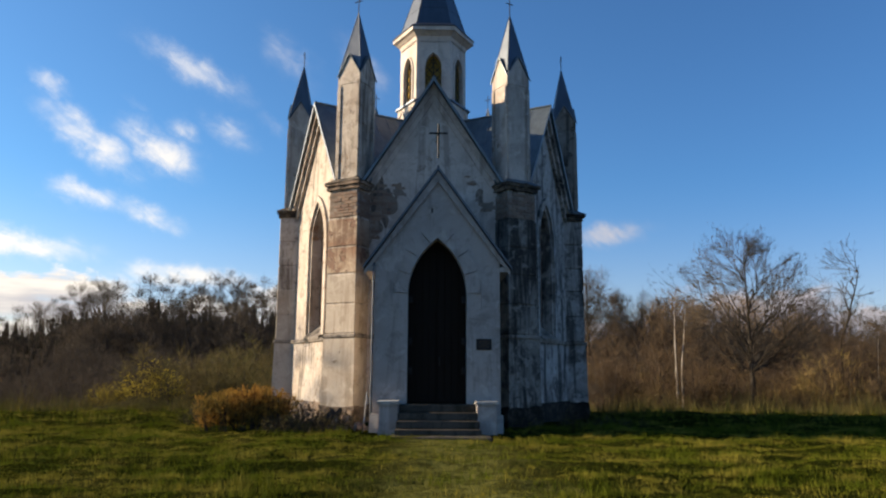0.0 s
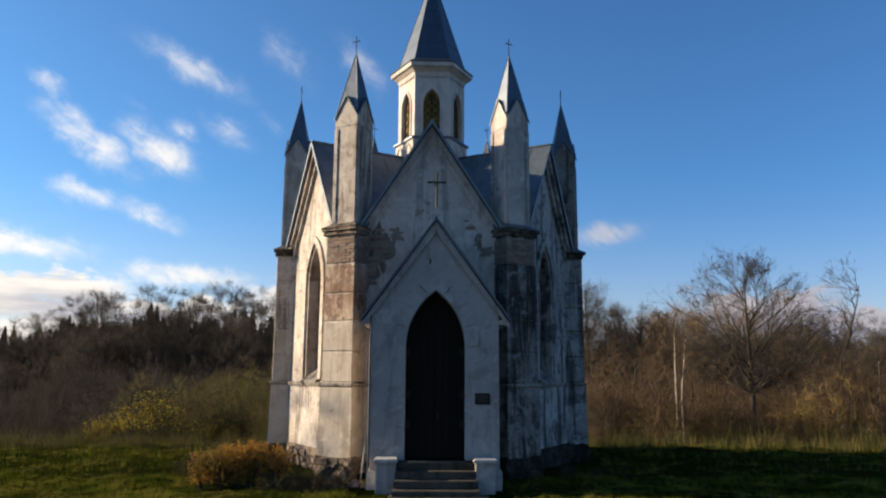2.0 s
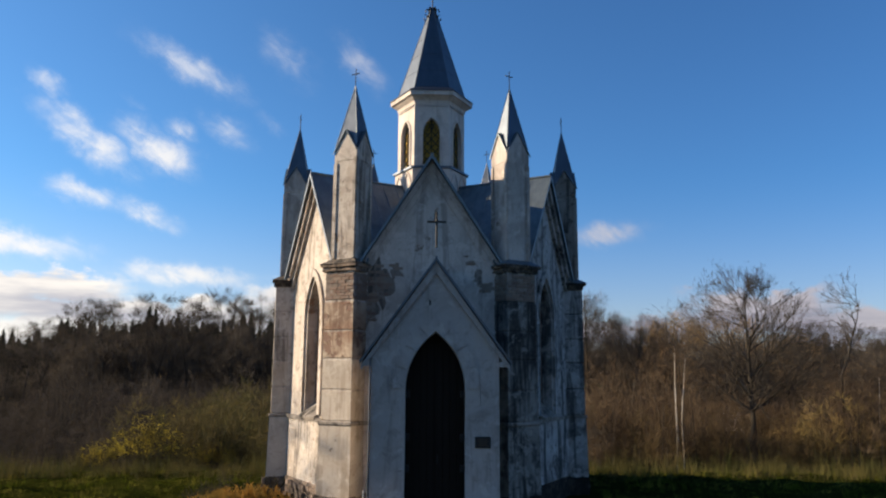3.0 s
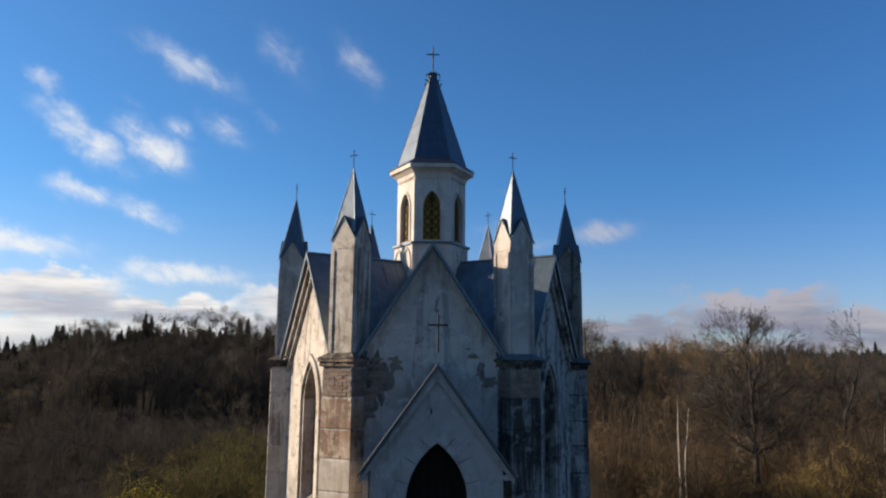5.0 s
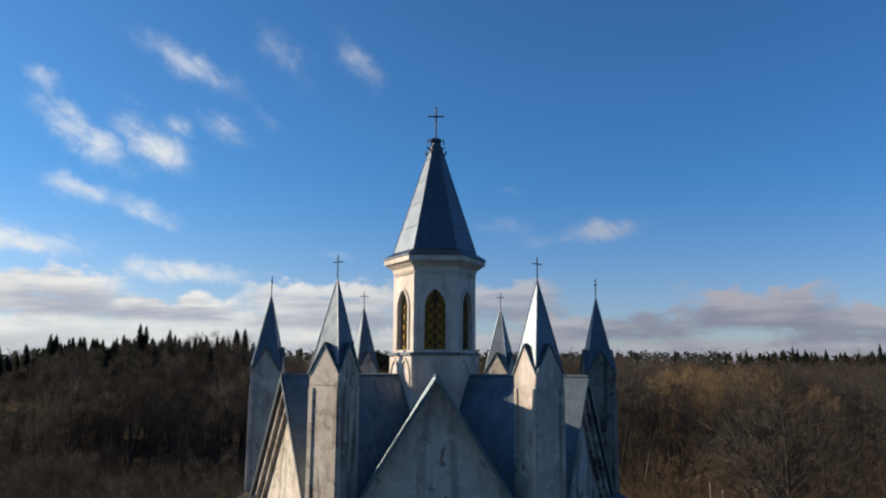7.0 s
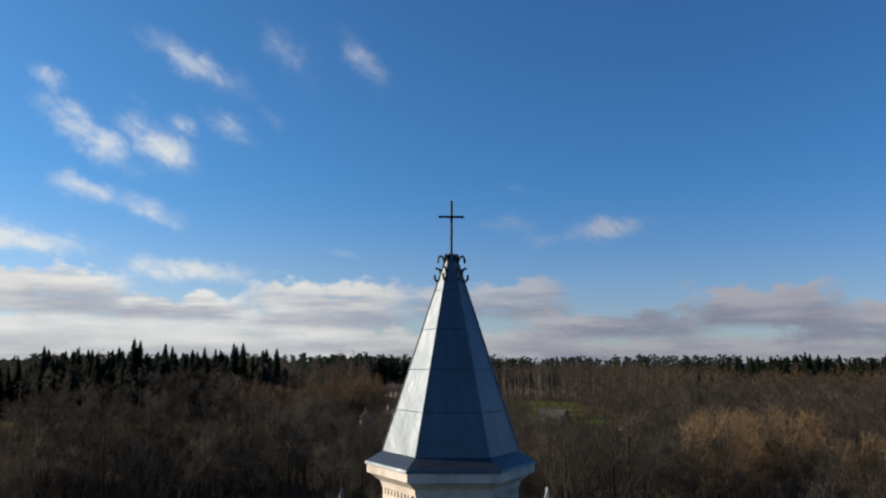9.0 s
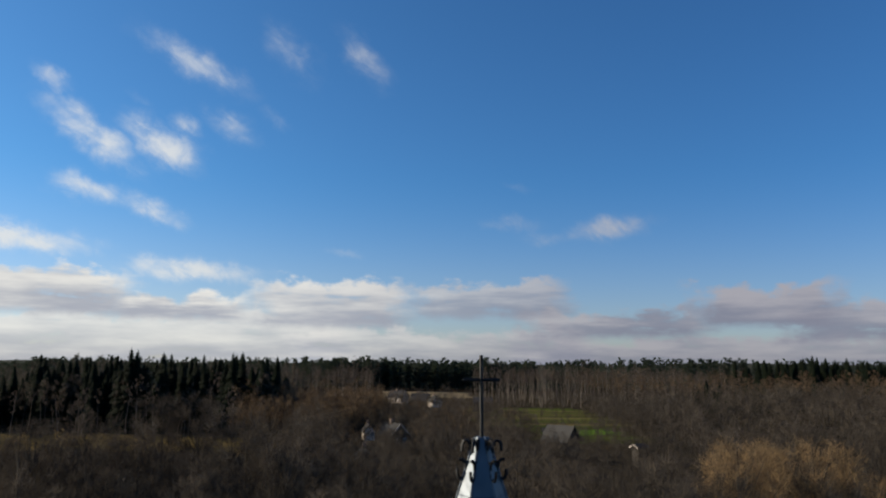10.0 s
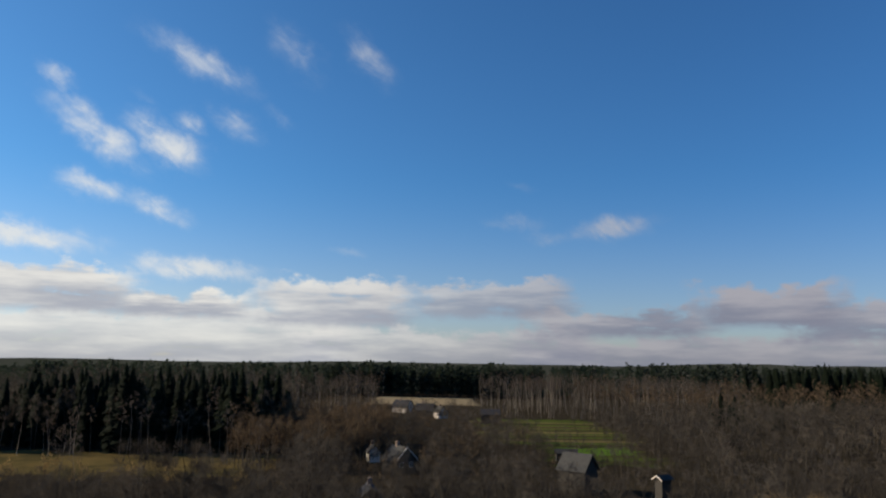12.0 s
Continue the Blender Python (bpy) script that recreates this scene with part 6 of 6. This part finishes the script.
house("village_house", "low house with a dark tarred roof near the wood", -10.0, 103.0, 8, 5.0, 6.0, 2.6, 2.2, BARN_WOOD, DARK_ROOF, 2, True)
house("village_house", "small house with white gable wall in the village", -14.4, 165.0, 15, 2.4, 3.4, 2.2, 1.4, PLASTER_WHITE, DARK_ROOF, 2, True)
house("village_house", "far grey house with a dark roof on the village street", -14.0, 320.0, 60, 5.6, 7.5, 2.6, 2.6, PLASTER_WHITE, DARK_ROOF, 2, True)
house("village_house", "far low wooden house on the village street", -4.0, 296.0, 70, 5.0, 7.0, 2.6, 2.4, BARN_WOOD, DARK_ROOF, 2, True)
house("village_house", "far white-walled cottage among bare trees", 2.0, 290.0, 20, 4.0, 5.0, 2.4, 2.0, PLASTER_WHITE, SLATE, 2, True)
house("shed", "dark square farm shed at the end of the gardens", 19.5, 268.0, 85, 5.0, 6.5, 3.4, 1.6, BARN_WOOD, DARK_ROOF, 0, False)
house("shed", "long low pale garden shed beside the green plots", 28.8, 169.0, 88, 2.2, 4.5, 1.8, 0.7, BARN_WOOD, SLATE, 0, False)
house("hut", "pale tumbledown hut roof among the bare trees", 27.8, 41.5, 25, 2.6, 3.2, 1.1, 0.8, PLASTER, PLASTER, 0, False)

# --- round the chapel's foot


def hedge():
    """A clipped rust-coloured hedge: short stems and a dense skin of leaves with an uneven top."""
    g = Grow(101)

    def top(x, y):
        return 0.98 * (1 - 0.20 * abs(x / 1.45) ** 3) - 0.10 * (y / 0.5) ** 4 + 0.035 * math.sin(x * 2.3) + 0.025 * math.sin(x * 7.1 + y * 5)

    for i in range(150):
        x, y = g.r.uniform(-1.4, 1.4), g.r.uniform(-0.5, 0.5)
        h = top(x, y) * g.r.uniform(0.86, 1.0)
        pts, _ = limb_points(g, Vector((x * 0.82, y * 0.7, -0.05)), Vector((x * 0.16, y * 0.2, 1)).normalized(), h, 3, 0.02)
        g.tube(pts, [0.014, 0.011, 0.008, 0.002], 3)
        for _ in range(16):
            s = g.r.uniform(0.15, 1.0)
            k = min(int(s * 3), 2)
            tp = pts[k].lerp(pts[k + 1], s * 3 - k)
            td = g.way(15, 110)
            g.blade(tp, td, g.r.uniform(0.08, 0.2), 0.008, 0)
            for _ in range(11):
                p = tp + td * g.r.uniform(0.02, 0.24)
                p.z = min(p.z, top(x, y) + g.r.uniform(-0.05, 0.04))
                g.leaf(p, g.r.uniform(0.014, 0.030))
    return g.arrays()


rust = plant("hedge", hedge(), BARK, LEAF_RUST, "low clipped hedge in rust-orange leaf before the chapel", "hedge")
stand(rust, -4.36, -6.1, 4, 0.82, 1.20)
weed_kinds = [shrub(110 + i, h, 0.8, 6, 3, 0.004, 0, 40, 0.022) for i, h in enumerate((0.8, 0.55, 0.4))]
weed_rows = scatter(41, 110, -3.7, -1.9, -7.0, -5.9, 3, 0.40, 0.85) + scatter(42, 40, -6.6, -4.6, -4.2, -0.5, 3, 0.7, 1.2) + scatter(43, 24, 1.9, 5.6, -5.4, -1.5, 3, 0.4, 0.7, lambda x, y: math.hypot(x, y) > 5.2)
thicket("dry_weeds", weed_kinds, weed_rows, [BARK, WEEDS], "dry weeds and nettles along the chapel's foot", "weeds")
bm = bmesh.new()
bar(bm, (-1.60, -6.30, -0.05), (-1.52, -6.15, 0.95), 0.016, 6)
tagged(part("marker_post", bm, CONCRETE), "thin white wooden stake leaning beside the porch", "post")


def rubble_pile():
    """Broken bricks and two short boards thrown down in the corner between pier and porch."""
    r = random.Random(77)
    root = tagged(new("rubble_pile"), "small heap of broken red bricks and boards", "rubble")
    root.location = (-2.0, -6.35, ground_height(-2.0, -6.35))
    for i in range(16):
        a, q = r.uniform(0, 6.28), r.uniform(0.0, 0.42)
        bm = bmesh.new()
        w, h, d = r.uniform(0.05, 0.12), r.uniform(0.03, 0.05), r.uniform(0.04, 0.065)
        for v in box(bm, -w, w, -d, d, -h, h):
            v.co += Vector([r.uniform(-0.015, 0.015) for _ in range(3)])
        m = pose(q * math.cos(a) * 1.2, q * math.sin(a) * 0.6, 0.05 + 0.30 * (0.42 - q) / 0.42 * r.random(), r.uniform(-25, 25), r.uniform(-25, 25), r.uniform(0, 180))
        part("brick", bm, BRICK, root, "", m)
    for x, tilt in ((-0.55, 38), (-0.35, 46)):
        bm = bmesh.new()
        box(bm, -0.35, 0.35, -0.012, 0.012, -0.05, 0.05)
        part("board", bm, BARN_WOOD, root, "weathered grey board", pose(x, 0.13, 0.24, 0, -tilt, 12))


rubble_pile()


def blades(name, n, seed, x0, x1, y0, y1, h0, h1, mat, label, rough=1.0):
    r = np.random.RandomState(seed)
    tufts = n // 16
    own = r.randint(0, tufts, n)
    spread = 0.018 + 0.5 * h0 + 0.30 * (r.uniform(0, 1, n) < 0.30)
    x = r.uniform(x0, x1, tufts)[own] + spread * r.normal(0, 1, n)
    y = r.uniform(y0, y1, tufts)[own] + spread * r.normal(0, 1, n)
    size = r.uniform(0.5, 1.35, tufts)[own]
    clump = np.sin(x * 1.7 + 1.3 * np.sin(y * 0.9)) + np.sin(y * 2.1 + 1.1 * np.sin(x * 1.3))
    clump = clump * rough
    way_in = (np.abs(x - 0.35) < 1.2 + 0.3 * np.sin(y * 1.7)) & (y < -7.4)
    ok = ~(way_in & (r.uniform(0, 1, n) < 0.72))
    ok &= (np.hypot(x, y) > 5.3) & ~((np.abs(x - 0.11) < 1.7) & (y > -7.9))
    tuft = np.sin(x * 9.1 + 2.0 * np.sin(y * 5.3)) * np.sin(y * 11.7 + 2.0 * np.sin(x * 4.1))
    lump = np.sin(x * 3.3 + 1.7 * np.sin(y * 2.4 + 1)) * np.sin(y * 4.1 + 1.5 * np.sin(x * 2.0))
    h = size * r.uniform(h0, h1, n) * np.maximum(0.30, 0.90 + 0.30 * clump + 0.40 * tuft + 0.55 * lump)
    ok &= h > 0.012
    x, y, h = x[ok], y[ok], h[ok]
    n = len(x)
    a, t = r.uniform(0, 2 * math.pi, n), r.uniform(0.0, 0.55, n)
    z = np.array([ground_height(p, q) for p, q in zip(x, y)]) - 0.005
    w = r.uniform(0.0025, 0.0055, n) * np.clip(h / 0.12, 1.0, 2.2)
    b = r.uniform(0, 2 * math.pi, n)
    v = np.empty((n, 3, 3), dtype=np.float32)
    v[:, 0] = np.stack([x - w * np.cos(b), y - w * np.sin(b), z], 1)
    v[:, 1] = np.stack([x + w * np.cos(b), y + w * np.sin(b), z], 1)
    v[:, 2] = np.stack([x + h * t * np.cos(a), y + h * t * np.sin(a), z + h], 1)
    f = np.arange(n * 3, dtype=np.int32).reshape(-1, 3)
    me = mesh_from(name, (v.reshape(-1, 3), f, np.zeros(n, dtype=np.int32)), [mat])
    return tagged(new(name, me), label, "grass", kind="stuff")


blades("grass", 340000, 3, -13, 14, -17.5, -4, 0.03, 0.095, BLADES, "short tufted lawn grass in low sun")
blades("grass", 130000, 4, -26, 30, -6, 12, 0.05, 0.16, BLADES, "longer rough grass on the hilltop")
blades("grass", 42000, 5, -24, 31, 2.5, 10, 0.22, 0.55, DRY_GRASS, "tall dry grass along the brow of the hill", 1.6)
